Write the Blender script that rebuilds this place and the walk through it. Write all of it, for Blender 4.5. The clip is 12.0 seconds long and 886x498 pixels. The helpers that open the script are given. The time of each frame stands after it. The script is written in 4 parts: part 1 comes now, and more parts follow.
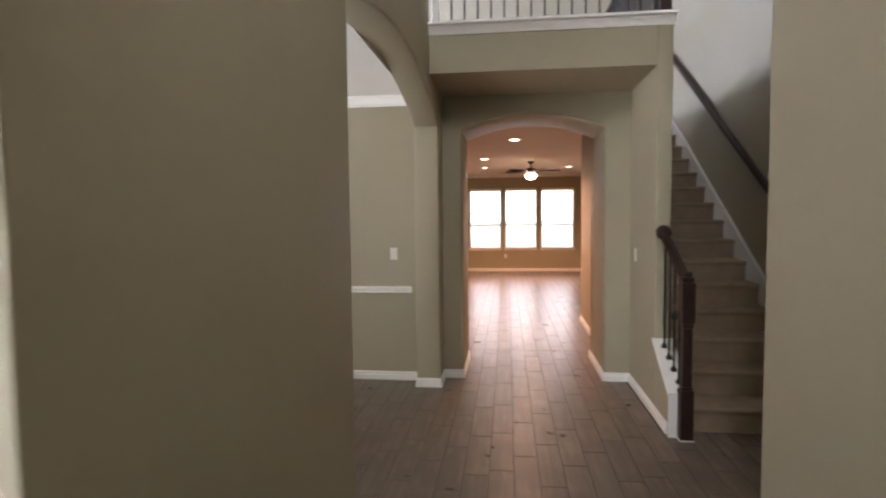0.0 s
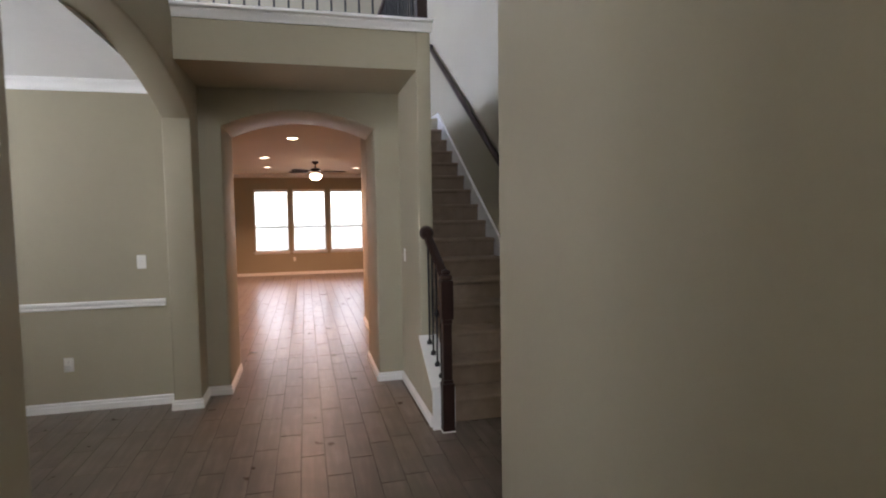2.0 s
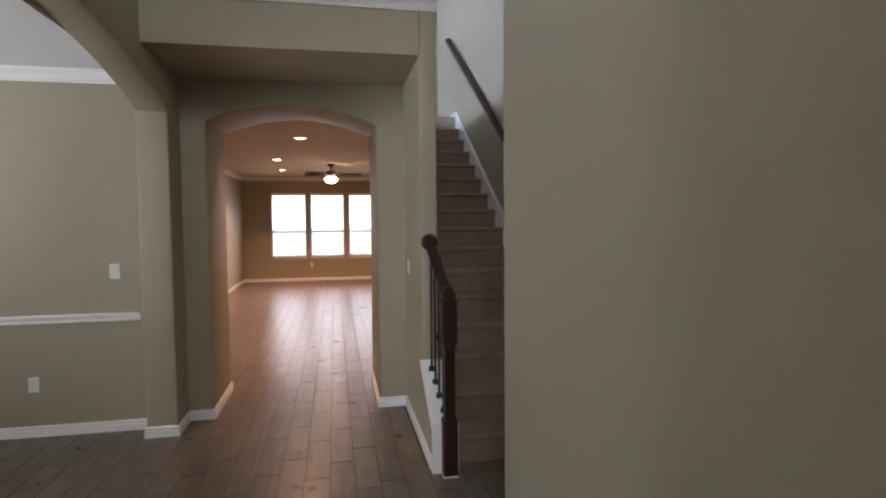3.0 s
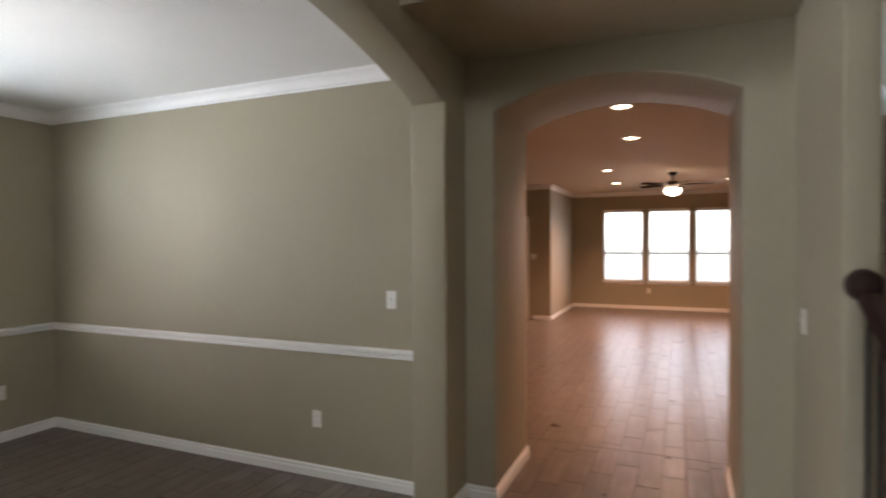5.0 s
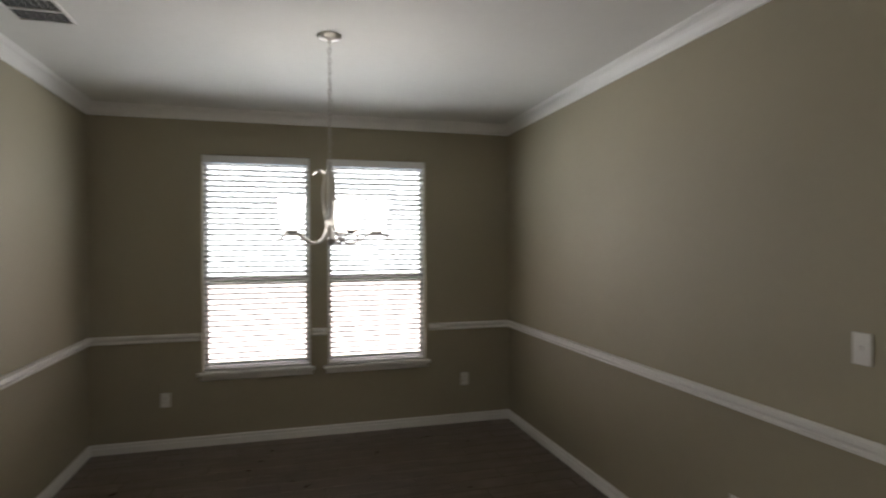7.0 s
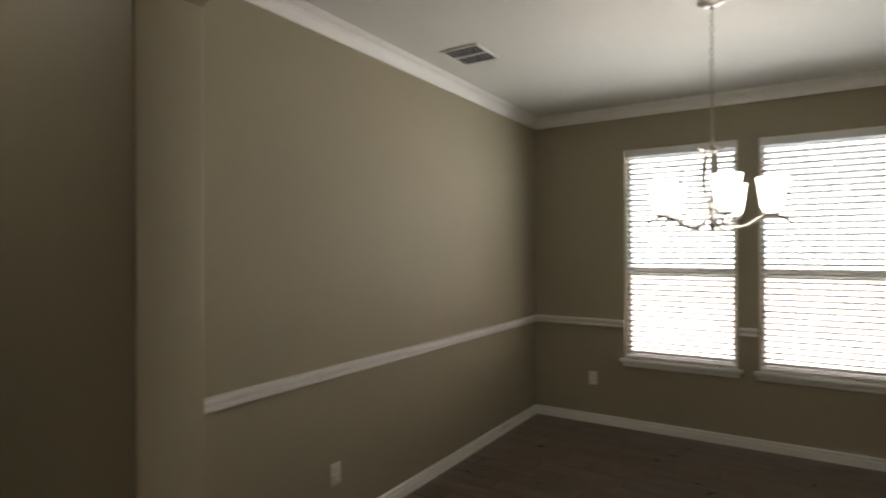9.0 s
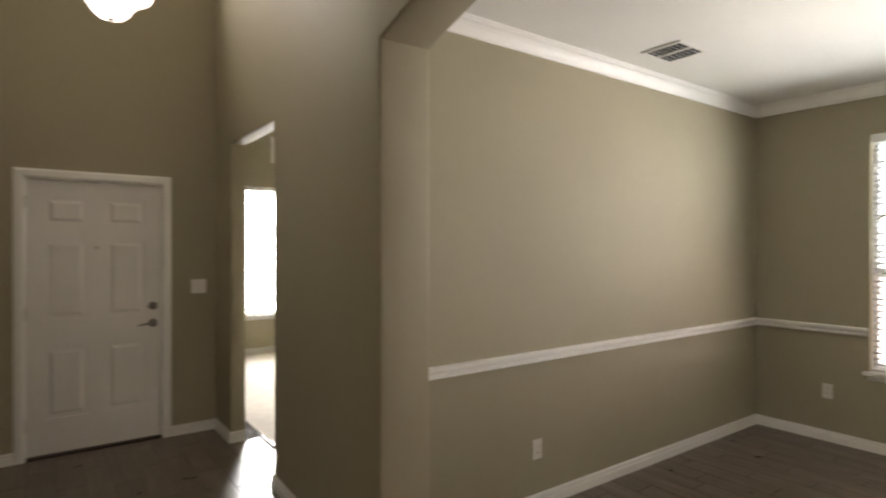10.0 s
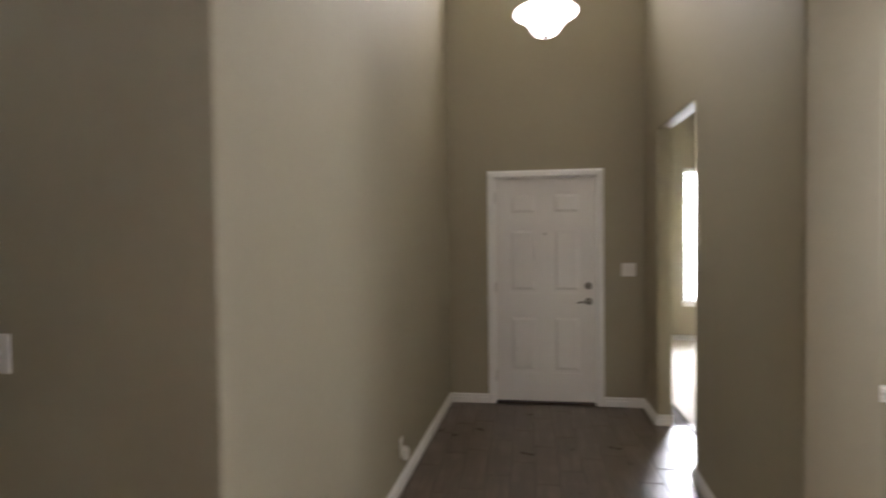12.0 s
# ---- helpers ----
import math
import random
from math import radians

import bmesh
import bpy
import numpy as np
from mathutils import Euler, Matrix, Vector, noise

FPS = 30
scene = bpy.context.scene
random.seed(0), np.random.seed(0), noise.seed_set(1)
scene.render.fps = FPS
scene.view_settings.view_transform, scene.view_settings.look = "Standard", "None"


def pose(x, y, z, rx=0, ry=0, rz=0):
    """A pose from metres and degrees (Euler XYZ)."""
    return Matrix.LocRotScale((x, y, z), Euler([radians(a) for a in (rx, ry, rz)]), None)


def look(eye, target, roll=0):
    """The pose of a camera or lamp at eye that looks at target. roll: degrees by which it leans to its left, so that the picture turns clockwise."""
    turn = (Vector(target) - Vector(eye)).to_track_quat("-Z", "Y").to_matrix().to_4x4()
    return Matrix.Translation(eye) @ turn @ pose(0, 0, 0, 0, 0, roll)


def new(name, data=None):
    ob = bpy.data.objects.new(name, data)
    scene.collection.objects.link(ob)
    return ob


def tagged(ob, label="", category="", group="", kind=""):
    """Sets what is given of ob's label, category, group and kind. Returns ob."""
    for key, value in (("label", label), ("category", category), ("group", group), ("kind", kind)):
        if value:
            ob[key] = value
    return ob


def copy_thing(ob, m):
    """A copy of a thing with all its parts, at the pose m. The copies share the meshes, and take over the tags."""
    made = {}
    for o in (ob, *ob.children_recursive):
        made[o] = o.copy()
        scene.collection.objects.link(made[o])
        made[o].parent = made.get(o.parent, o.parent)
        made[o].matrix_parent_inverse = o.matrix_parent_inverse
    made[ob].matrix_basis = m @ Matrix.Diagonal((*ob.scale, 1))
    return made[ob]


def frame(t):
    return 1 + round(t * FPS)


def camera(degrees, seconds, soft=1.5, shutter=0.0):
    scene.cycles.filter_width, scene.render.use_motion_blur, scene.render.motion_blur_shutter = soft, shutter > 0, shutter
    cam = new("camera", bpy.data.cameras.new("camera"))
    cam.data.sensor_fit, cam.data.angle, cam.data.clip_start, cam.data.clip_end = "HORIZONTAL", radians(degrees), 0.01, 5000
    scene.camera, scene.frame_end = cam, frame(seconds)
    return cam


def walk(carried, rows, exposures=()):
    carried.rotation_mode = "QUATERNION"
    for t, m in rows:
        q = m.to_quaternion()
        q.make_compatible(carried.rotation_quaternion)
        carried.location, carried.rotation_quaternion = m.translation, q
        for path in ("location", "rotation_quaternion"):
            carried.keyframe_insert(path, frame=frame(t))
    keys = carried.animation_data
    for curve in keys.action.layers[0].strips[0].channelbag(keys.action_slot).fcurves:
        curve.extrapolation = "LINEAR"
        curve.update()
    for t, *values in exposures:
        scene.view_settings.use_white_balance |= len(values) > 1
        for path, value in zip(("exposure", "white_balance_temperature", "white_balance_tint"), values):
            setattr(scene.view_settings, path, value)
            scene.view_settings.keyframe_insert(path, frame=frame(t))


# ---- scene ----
from collections import defaultdict

# The walk: seconds, eye, a point looked at, lean in degrees.
PATH = [
    (0, (0.150, -0.378, 1.604), (-0.080, 1.604, 1.483), -0.6),
    (0.5, (0.128, -0.345, 1.593), (0.134, 1.651, 1.471), -0.8),
    (1, (0.232, -0.332, 1.594), (0.507, 1.646, 1.473), -0.9),
    (1.5, (0.330, -0.350, 1.614), (0.754, 1.600, 1.488), -1.1),
    (2, (0.413, -0.268, 1.603), (0.890, 1.670, 1.477), -0.9),
    (2.5, (0.569, -0.022, 1.614), (1.034, 1.919, 1.488), -1.0),
    (2.7, (0.631, 0.09, 1.614), (1.076, 2.036, 1.494), -0.9),
    (4.3, (0.842, 1.272, 1.608), (0.551, 3.25, 1.55), -0.3),
    (4.5, (0.831, 1.421, 1.595), (0.398, 3.374, 1.555), -0.9),
    (5, (0.764, 1.747, 1.615), (-0.019, 3.587, 1.586), -0.3),
    (5.5, (0.645, 2.073, 1.625), (-0.475, 3.73, 1.606), -0.2),
    (6, (0.608, 2.37, 1.635), (-0.837, 3.753, 1.614), -0.6),
    (6.5, (0.597, 2.668, 1.605), (-1.147, 3.646, 1.602), -0.3),
    (7, (0.578, 2.943, 1.612), (-1.351, 3.471, 1.603), -0.3),
    (8.8, (0.553, 3.45, 1.526), (-1.213, 2.512, 1.528), -0.3),
    (9, (0.549, 3.507, 1.534), (-1.136, 2.429, 1.534), -0.2),
    (9.5, (0.6, 3.64, 1.541), (-0.833, 2.245, 1.537), -0.1),
    (10, (0.73, 3.749, 1.529), (-0.443, 2.129, 1.522), 0.0),
    (10.5, (0.849, 3.888, 1.534), (-0.054, 2.103, 1.519), 0.0),
    (11, (0.864, 3.885, 1.528), (0.243, 1.984, 1.498), -0.0),
    (11.5, (0.733, 3.878, 1.539), (0.51, 1.891, 1.483), -0.3),
    (12, (0.544, 3.836, 1.538), (0.838, 1.861, 1.483), -0.7),
]
# seconds, stops, kelvin, tint
EXPOSURES = [(0, 1.9, 6350, 15), (1, 1.58, 6100, 15), (2, 1.68, 5950, 14), (2.5, 1.55, 5900, 13), (4.5, 1.55, 5950, 12), (5.0, 1.55, 6050, 13), (5.5, 1.4, 6100, 13), (6, 1.25, 6150, 12), (6.5, 0.85, 6350, 12),
             (7.2, 0.42, 6550, 13), (8.8, 0.58, 6900, 12), (9.5, 1.3, 7350, 12), (10, 1.68, 7000, 13), (10.5, 1.7, 6700, 13), (11, 1.5, 6600, 14), (12, 2.05, 6250, 16)]
cam = camera(77.0, 12.0, soft=2.0, shutter=0.5)
walk(cam, [(t, look(eye, target, roll)) for t, eye, target, roll in PATH], EXPOSURES)

# ---------------------------------------------------------------- plan
XL, XLB = -0.476, -0.695           # foyer's left wall, its two faces
XR = 1.372                        # foyer's right wall
YD = -1.185                       # front door wall
YE = 2.43                         # end of the foyer's right wall
DW, DS, DN = -4.302, 1.428, 4.912  # dining room: west, south, north wall
AS, AN = 1.680, 4.705             # arched opening to the dining room
YF = 4.13                         # front of the loft
YA, YB = 5.025, 5.80                # arched passage to the living room
HX = 1.30                         # hall side of the stair wall
SX0, SX1 = 1.415, 2.45            # stairwell
CH = 2.74                         # lower ceilings
LF = 3.062                         # loft floor
UP = 5.5                          # upper ceiling
LY = 15.5                         # living room's far wall


def xl(y):
    """The foyer's left wall bows a little into the foyer beside the dining arch."""
    return XL + (0.038 * max(0.0, AN - y) / (AN - AS) if y >= AS else 0.038 * max(0.0, y - 0.26) / (AS - 0.26))


# ---------------------------------------------------------------- light
world = bpy.data.worlds.new("world")
scene.world = world
world.use_nodes = True
wn = world.node_tree
sky = wn.nodes.new("ShaderNodeTexSky")
sky.sky_type = "NISHITA"
sky.sun_disc = False
sky.sun_elevation = radians(50)
sky.sun_rotation = radians(60)
wn.nodes["Background"].inputs["Strength"].default_value = 0.1
wn.links.new(sky.outputs["Color"], wn.nodes["Background"].inputs["Color"])

sun = new("sun", bpy.data.lights.new("sun", "SUN"))
sun.data.energy, sun.data.angle, sun.data.color = 3.0, radians(0.5), (1.0, 0.95, 0.88)
sun.matrix_world = look((9, 5, 12), (0, 0, 0))


def area_lamp(name, place, target, w, h, watts, colour, spread=180):
    la = bpy.data.lights.new(name, "AREA")
    la.shape, la.size, la.size_y = "RECTANGLE", w, h
    la.energy, la.color, la.spread = watts, colour, radians(spread)
    ob = new(name, la)
    ob.matrix_world = look(place, target)
    return ob


def point_lamp(name, place, watts, colour, radius):
    la = bpy.data.lights.new(name, "POINT")
    la.energy, la.color, la.shadow_soft_size = watts, colour, radius
    ob = new(name, la)
    ob.location = place
    return ob


DAY = (0.94, 0.98, 1.0)
WARM = (1.0, 0.50, 0.28)
SOFT = (1.0, 0.81, 0.74)
DINING_WINDOWS = ((2.248, 3.105), (3.250, 4.115))
WZ0, WZ1 = 0.595, 2.372
for a, b in DINING_WINDOWS:
    m = (a + b) / 2
    area_lamp("window_light_upper", (DW - 0.108, m, 1.845), (0, m, 1.75), b - a - 0.08, 0.94, 12.0, DAY)
    area_lamp("window_light_lower", (DW - 0.108, m, 0.975), (0, m, 0.96), b - a - 0.08, 0.64, 5.8, (1.0, 0.88, 0.85))
LIVING_WINDOWS = ((-0.915, -0.025), (0.085, 0.970), (1.090, 1.995))
LZ0, LZ1 = 0.650, 2.335
for a, b in LIVING_WINDOWS:
    m = (a + b) / 2
    area_lamp("window_light_living_upper", (m, LY + 0.108, 1.785), (m, 0, 1.72), b - a - 0.04, 0.94, 6, (1.0, 0.92, 0.86))
    area_lamp("window_light_living_lower", (m, LY + 0.108, 0.965), (m, 0, 0.95), b - a - 0.04, 0.64, 2.2, (1.0, 0.90, 0.84))
STUDY_WINDOW = (-2.560, -1.630)
area_lamp("window_light_study", (-2.095, -4.408, 1.5), (-2.095, 0, 1.45), 0.86, 1.8, 100, (0.93, 0.97, 1.0))
LOFT_WINDOW = (5.4, 7.8)
area_lamp("window_light_loft", (-4.60, 6.6, 4.45), (5, 6.6, 4.3), 2.3, 1.1, 105, (0.68, 0.74, 1.0))
# Unseen window and lamp, added above the front door to brighten the loft front.
ADDED_FOYER_WINDOW = (-0.15, 1.05)
area_lamp("added_foyer_window_light", (0.45, YD - 0.11, 4.45), (0.45, 5, 4.2), 1.14, 1.0, 16, (1.0, 0.97, 0.93))
RECESSED = ((0.31, 6.65), (0.267, 8.21), (-0.315, 11.05), (-0.395, 13.22), (1.62, 13.28))
for x, y in RECESSED:
    la = area_lamp("downlight", (x, y, CH - 0.03), (x, y, 0), 0.12, 0.12, 7 if y < 7 else 16, WARM, 125)
    la.data.shape = "DISK"
PENDANT = (0.406, 0.156)
point_lamp("pendant_bulb", (*PENDANT, 2.98), 1.7, SOFT, 0.06)
CHANDELIER = (-2.455, 3.150)
for k in range(5):
    w = radians(72 * k + 20)
    point_lamp('chandelier_bulb', (CHANDELIER[0] + 0.25 * math.cos(w), CHANDELIER[1] + 0.25 * math.sin(w), 1.76), 0.04, (1.0, 0.93, 0.84), 0.025)
FAN = (0.655, 11.82)
point_lamp("fan_bulb", (*FAN, 2.36), 5, WARM, 0.05)

# ---------------------------------------------------------------- materials


def material(name, base, rough=0.5, metal=0.0, vary=0.0, scale=3.0, bump=0.0, bump_scale=200.0, spec=0.5, rand=0.0):
    """Paint-like surface: colour with slow and fine variation, fine relief."""
    m = bpy.data.materials.new(name)
    m.use_nodes = True
    nt = m.node_tree
    p = nt.nodes["Principled BSDF"]
    p.inputs["Roughness"].default_value = rough
    p.inputs["Metallic"].default_value = metal
    p.inputs["Specular IOR Level"].default_value = spec
    p.inputs["Base Color"].default_value = (*base, 1)
    co = nt.nodes.new("ShaderNodeTexCoord")
    if vary > 0:
        n1 = nt.nodes.new("ShaderNodeTexNoise")
        n1.inputs["Scale"].default_value, n1.inputs["Detail"].default_value = scale, 6
        n2 = nt.nodes.new("ShaderNodeTexNoise")
        n2.inputs["Scale"].default_value, n2.inputs["Detail"].default_value = scale * 17, 3
        nt.links.new(co.outputs["Object"], n1.inputs["Vector"])
        nt.links.new(co.outputs["Object"], n2.inputs["Vector"])
        add = nt.nodes.new("ShaderNodeMath")
        add.operation = "MULTIPLY_ADD"
        add.inputs[1].default_value = 0.4
        nt.links.new(n2.outputs["Fac"], add.inputs[0])
        nt.links.new(n1.outputs["Fac"], add.inputs[2])
        ra = nt.nodes.new("ShaderNodeMapRange")
        ra.inputs["From Min"].default_value, ra.inputs["From Max"].default_value = 0.4, 1.0
        ra.inputs["To Min"].default_value, ra.inputs["To Max"].default_value = 1 - vary, 1 + vary
        nt.links.new(add.outputs[0], ra.inputs["Value"])
        mul = nt.nodes.new("ShaderNodeVectorMath")
        mul.operation = "SCALE"
        mul.inputs[0].default_value = base
        nt.links.new(ra.outputs["Result"], mul.inputs["Scale"])
        nt.links.new(mul.outputs["Vector"], p.inputs["Base Color"])
    if bump > 0:
        n3 = nt.nodes.new("ShaderNodeTexNoise")
        n3.inputs["Scale"].default_value, n3.inputs["Detail"].default_value = bump_scale, 4
        nt.links.new(co.outputs["Object"], n3.inputs["Vector"])
        bu = nt.nodes.new("ShaderNodeBump")
        bu.inputs["Strength"].default_value, bu.inputs["Distance"].default_value = bump, 0.002
        nt.links.new(n3.outputs["Fac"], bu.inputs["Height"])
        nt.links.new(bu.outputs["Normal"], p.inputs["Normal"])
    return m


def glowing(name, colour, strength):
    m = bpy.data.materials.new(name)
    m.use_nodes = True
    p = m.node_tree.nodes["Principled BSDF"]
    p.inputs["Base Color"].default_value = (0.85, 0.83, 0.78, 1)
    p.inputs["Emission Color"].default_value = (*colour, 1)
    p.inputs["Emission Strength"].default_value = strength
    return m


def tile_material():
    m = bpy.data.materials.new("wood_look_tile")
    m.use_nodes = True
    nt = m.node_tree
    p = nt.nodes["Principled BSDF"]
    co = nt.nodes.new("ShaderNodeTexCoord")
    info = nt.nodes.new("ShaderNodeObjectInfo")
    geo = nt.nodes.new("ShaderNodeNewGeometry")
    both = nt.nodes.new("ShaderNodeMath")
    both.operation = "ADD"
    nt.links.new(info.outputs["Random"], both.inputs[0])
    nt.links.new(geo.outputs["Random Per Island"], both.inputs[1])
    off = nt.nodes.new("ShaderNodeVectorMath")
    off.operation = "SCALE"
    off.inputs[0].default_value = (3.7, 6.1, 1.3)
    nt.links.new(both.outputs[0], off.inputs["Scale"])
    add = nt.nodes.new("ShaderNodeVectorMath")
    add.operation = "ADD"
    nt.links.new(co.outputs["Object"], add.inputs[0])
    nt.links.new(off.outputs["Vector"], add.inputs[1])
    mp = nt.nodes.new("ShaderNodeMapping")
    mp.inputs["Scale"].default_value = (26.0, 2.2, 26.0)
    nt.links.new(add.outputs["Vector"], mp.inputs["Vector"])
    g = nt.nodes.new("ShaderNodeTexNoise")
    g.inputs["Scale"].default_value, g.inputs["Detail"].default_value, g.inputs["Distortion"].default_value = 1.0, 8, 0.0
    nt.links.new(mp.outputs["Vector"], g.inputs["Vector"])
    b = nt.nodes.new("ShaderNodeTexNoise")
    b.inputs["Scale"].default_value, b.inputs["Detail"].default_value = 5.0, 4
    nt.links.new(add.outputs["Vector"], b.inputs["Vector"])
    ramp = nt.nodes.new("ShaderNodeValToRGB")
    ramp.color_ramp.elements[0].position, ramp.color_ramp.elements[0].color = 0.22, (0.100, 0.078, 0.062, 1)
    ramp.color_ramp.elements[1].position, ramp.color_ramp.elements[1].color = 0.72, (0.225, 0.182, 0.146, 1)
    mid = ramp.color_ramp.elements.new(0.5)
    mid.color = (0.142, 0.111, 0.087, 1)
    mix = nt.nodes.new("ShaderNodeMath")
    mix.operation = "MULTIPLY_ADD"
    mix.inputs[1].default_value = 0.45
    nt.links.new(b.outputs["Fac"], mix.inputs[0])
    mg = nt.nodes.new("ShaderNodeMath")
    mg.operation = "MULTIPLY"
    mg.inputs[1].default_value = 0.55
    nt.links.new(g.outputs["Fac"], mg.inputs[0])
    nt.links.new(mg.outputs[0], mix.inputs[2])
    nt.links.new(mix.outputs[0], ramp.inputs["Fac"])
    tone = nt.nodes.new("ShaderNodeMapRange")
    tone.inputs["From Max"].default_value = 2.0
    tone.inputs["To Min"].default_value, tone.inputs["To Max"].default_value = 0.84, 1.16
    nt.links.new(both.outputs[0], tone.inputs["Value"])
    sc = nt.nodes.new("ShaderNodeVectorMath")
    sc.operation = "SCALE"
    nt.links.new(ramp.outputs["Color"], sc.inputs[0])
    nt.links.new(tone.outputs["Result"], sc.inputs["Scale"])
    nt.links.new(sc.outputs["Vector"], p.inputs["Base Color"])
    rr = nt.nodes.new("ShaderNodeMapRange")
    rr.inputs["To Min"].default_value, rr.inputs["To Max"].default_value = 0.25, 0.33
    nt.links.new(b.outputs["Fac"], rr.inputs["Value"])
    nt.links.new(rr.outputs["Result"], p.inputs["Roughness"])
    return m


def pane_glass():
    m = bpy.data.materials.new("window_glass")
    m.use_nodes = True
    p = m.node_tree.nodes["Principled BSDF"]
    p.inputs["Transmission Weight"].default_value = 1.0
    p.inputs["Roughness"].default_value = 0.0
    p.inputs["IOR"].default_value = 1.45
    return m


def shaded_blind_vinyl():
    m = bpy.data.materials.new("shaded_blind_vinyl")
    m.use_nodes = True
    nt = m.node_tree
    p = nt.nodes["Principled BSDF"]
    # White slats greyed, so the colour holds the shade of their backlit side.
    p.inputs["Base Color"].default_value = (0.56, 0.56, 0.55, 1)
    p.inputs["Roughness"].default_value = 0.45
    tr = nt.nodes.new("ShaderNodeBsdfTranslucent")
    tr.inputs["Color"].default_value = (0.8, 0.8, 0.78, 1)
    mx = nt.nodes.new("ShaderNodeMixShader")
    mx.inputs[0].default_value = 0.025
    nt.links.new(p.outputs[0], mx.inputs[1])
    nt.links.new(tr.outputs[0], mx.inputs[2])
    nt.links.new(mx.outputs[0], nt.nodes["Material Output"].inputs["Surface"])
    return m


PAINT = material("khaki_wall_paint", (0.370, 0.334, 0.240), 0.62, vary=0.035, scale=1.3, bump=0.22, bump_scale=140, spec=0.35)
CEIL = material("ceiling_paint", (0.77, 0.77, 0.74), 0.85, vary=0.03, scale=1.0, bump=0.5, bump_scale=70, spec=0.2)
# Cream paint whose colour is warmed to stand in for orange lamplight.
CEIL_L = material("ceiling_paint_lamplit", (0.62, 0.53, 0.40), 0.85, vary=0.03, scale=1.0, bump=0.5, bump_scale=70, spec=0.2)
TRIM = material("white_trim_paint", (0.86, 0.855, 0.83), 0.35, vary=0.02, scale=4.0, bump=0.05, bump_scale=60)
DOORP = material("white_door_paint", (0.78, 0.76, 0.73), 0.38, vary=0.025, scale=3.0, bump=0.12, bump_scale=90)
PLATE = material("white_plastic", (0.80, 0.79, 0.75), 0.35, vary=0.015, scale=20)
SLOT = material("dark_slot", (0.03, 0.03, 0.03), 0.6, vary=0.05, scale=30)
GROUT = material("brown_grout", (0.075, 0.058, 0.047), 0.9, vary=0.15, scale=8.0, bump=0.3, bump_scale=300)
TILE = tile_material()
CARPET = material("beige_stair_carpet", (0.335, 0.260, 0.190), 0.95, vary=0.16, scale=9.0, bump=1.0, bump_scale=420, spec=0.1)
CARPET_B = material("cream_carpet", (0.62, 0.57, 0.50), 0.95, vary=0.08, scale=9.0, bump=1.0, bump_scale=420, spec=0.1)
WOOD = material("dark_stained_wood", (0.030, 0.014, 0.010), 0.46, vary=0.35, scale=6.0, bump=0.1, bump_scale=90, spec=0.3)
IRON = material("black_iron", (0.012, 0.011, 0.011), 0.45, vary=0.2, scale=30)
NICKEL = material("brushed_nickel", (0.52, 0.50, 0.46), 0.30, metal=1.0, vary=0.06, scale=40)
AGED = material("aged_satin_nickel", (0.22, 0.20, 0.18), 0.34, metal=1.0, vary=0.1, scale=40)
BRONZE = material("bronze_metal", (0.055, 0.038, 0.030), 0.38, metal=0.7, vary=0.12, scale=30)
BLADE = material("walnut_blade", (0.020, 0.011, 0.008), 0.9, vary=0.25, scale=10, spec=0.05)
GLASS = pane_glass()
VINYL = shaded_blind_vinyl()
WHITE_VINYL = material("white_window_vinyl", (0.80, 0.80, 0.78), 0.4, vary=0.02, scale=6)
BOWL = glowing("lit_alabaster_glass", (1.0, 0.88, 0.83), 1.0)
bn = BOWL.node_tree
swirl = bn.nodes.new("ShaderNodeTexNoise")
swirl.inputs["Scale"].default_value, swirl.inputs["Distortion"].default_value = 7.0, 1.8
swirl_range = bn.nodes.new("ShaderNodeMapRange")
swirl_range.inputs["To Min"].default_value, swirl_range.inputs["To Max"].default_value = 0.5, 1.9
bn.links.new(bn.nodes.new("ShaderNodeTexCoord").outputs["Object"], swirl.inputs["Vector"])
bn.links.new(swirl.outputs["Fac"], swirl_range.inputs["Value"])
bn.links.new(swirl_range.outputs["Result"], bn.nodes["Principled BSDF"].inputs["Emission Strength"])
SHADE = glowing("lit_frosted_glass", (1.0, 0.97, 0.93), 3.2)
BULB = glowing("lit_downlight_lens", (1.0, 0.78, 0.52), 9.0)
FANGLASS = glowing("lit_fan_glass", (1.0, 0.70, 0.45), 9.0)
VENTM = material("white_vent_metal", (0.74, 0.73, 0.70), 0.45, vary=0.03, scale=20)
# Painted shade behind the vent slats, where no duct is built.
SHADOWED = material("duct_shade", (0.05, 0.05, 0.05), 0.9, vary=0.1, scale=10)
LAWN = material("lawn_ground", (0.07, 0.09, 0.035), 0.95, vary=0.3, scale=0.8, bump=0.6, bump_scale=40)

# ---------------------------------------------------------------- mesh helpers


def mesh_object(name, bm, mat, smooth=False):
    bmesh.ops.recalc_face_normals(bm, faces=bm.faces)
    me = bpy.data.meshes.new(name)
    bm.to_mesh(me)
    bm.free()
    me.materials.append(mat)
    if smooth:
        me.shade_smooth()
        me.set_sharp_from_angle(angle=radians(35))
    return new(name, me)


def part(name, bm, mat, parent, label="", smooth=False):
    ob = mesh_object(name, bm, mat, smooth)
    ob.parent = parent
    if label:
        tagged(ob, label)
    return ob


def thing(name, label, category, place=(0, 0, 0), group="", kind=""):
    ob = new(name)
    ob.empty_display_size = 0.1
    ob.location = place
    return tagged(ob, label, category, group, kind)


def structure(name, bm, mat, label, category, smooth=False):
    return tagged(mesh_object(name, bm, mat, smooth), label, category, kind="structure")


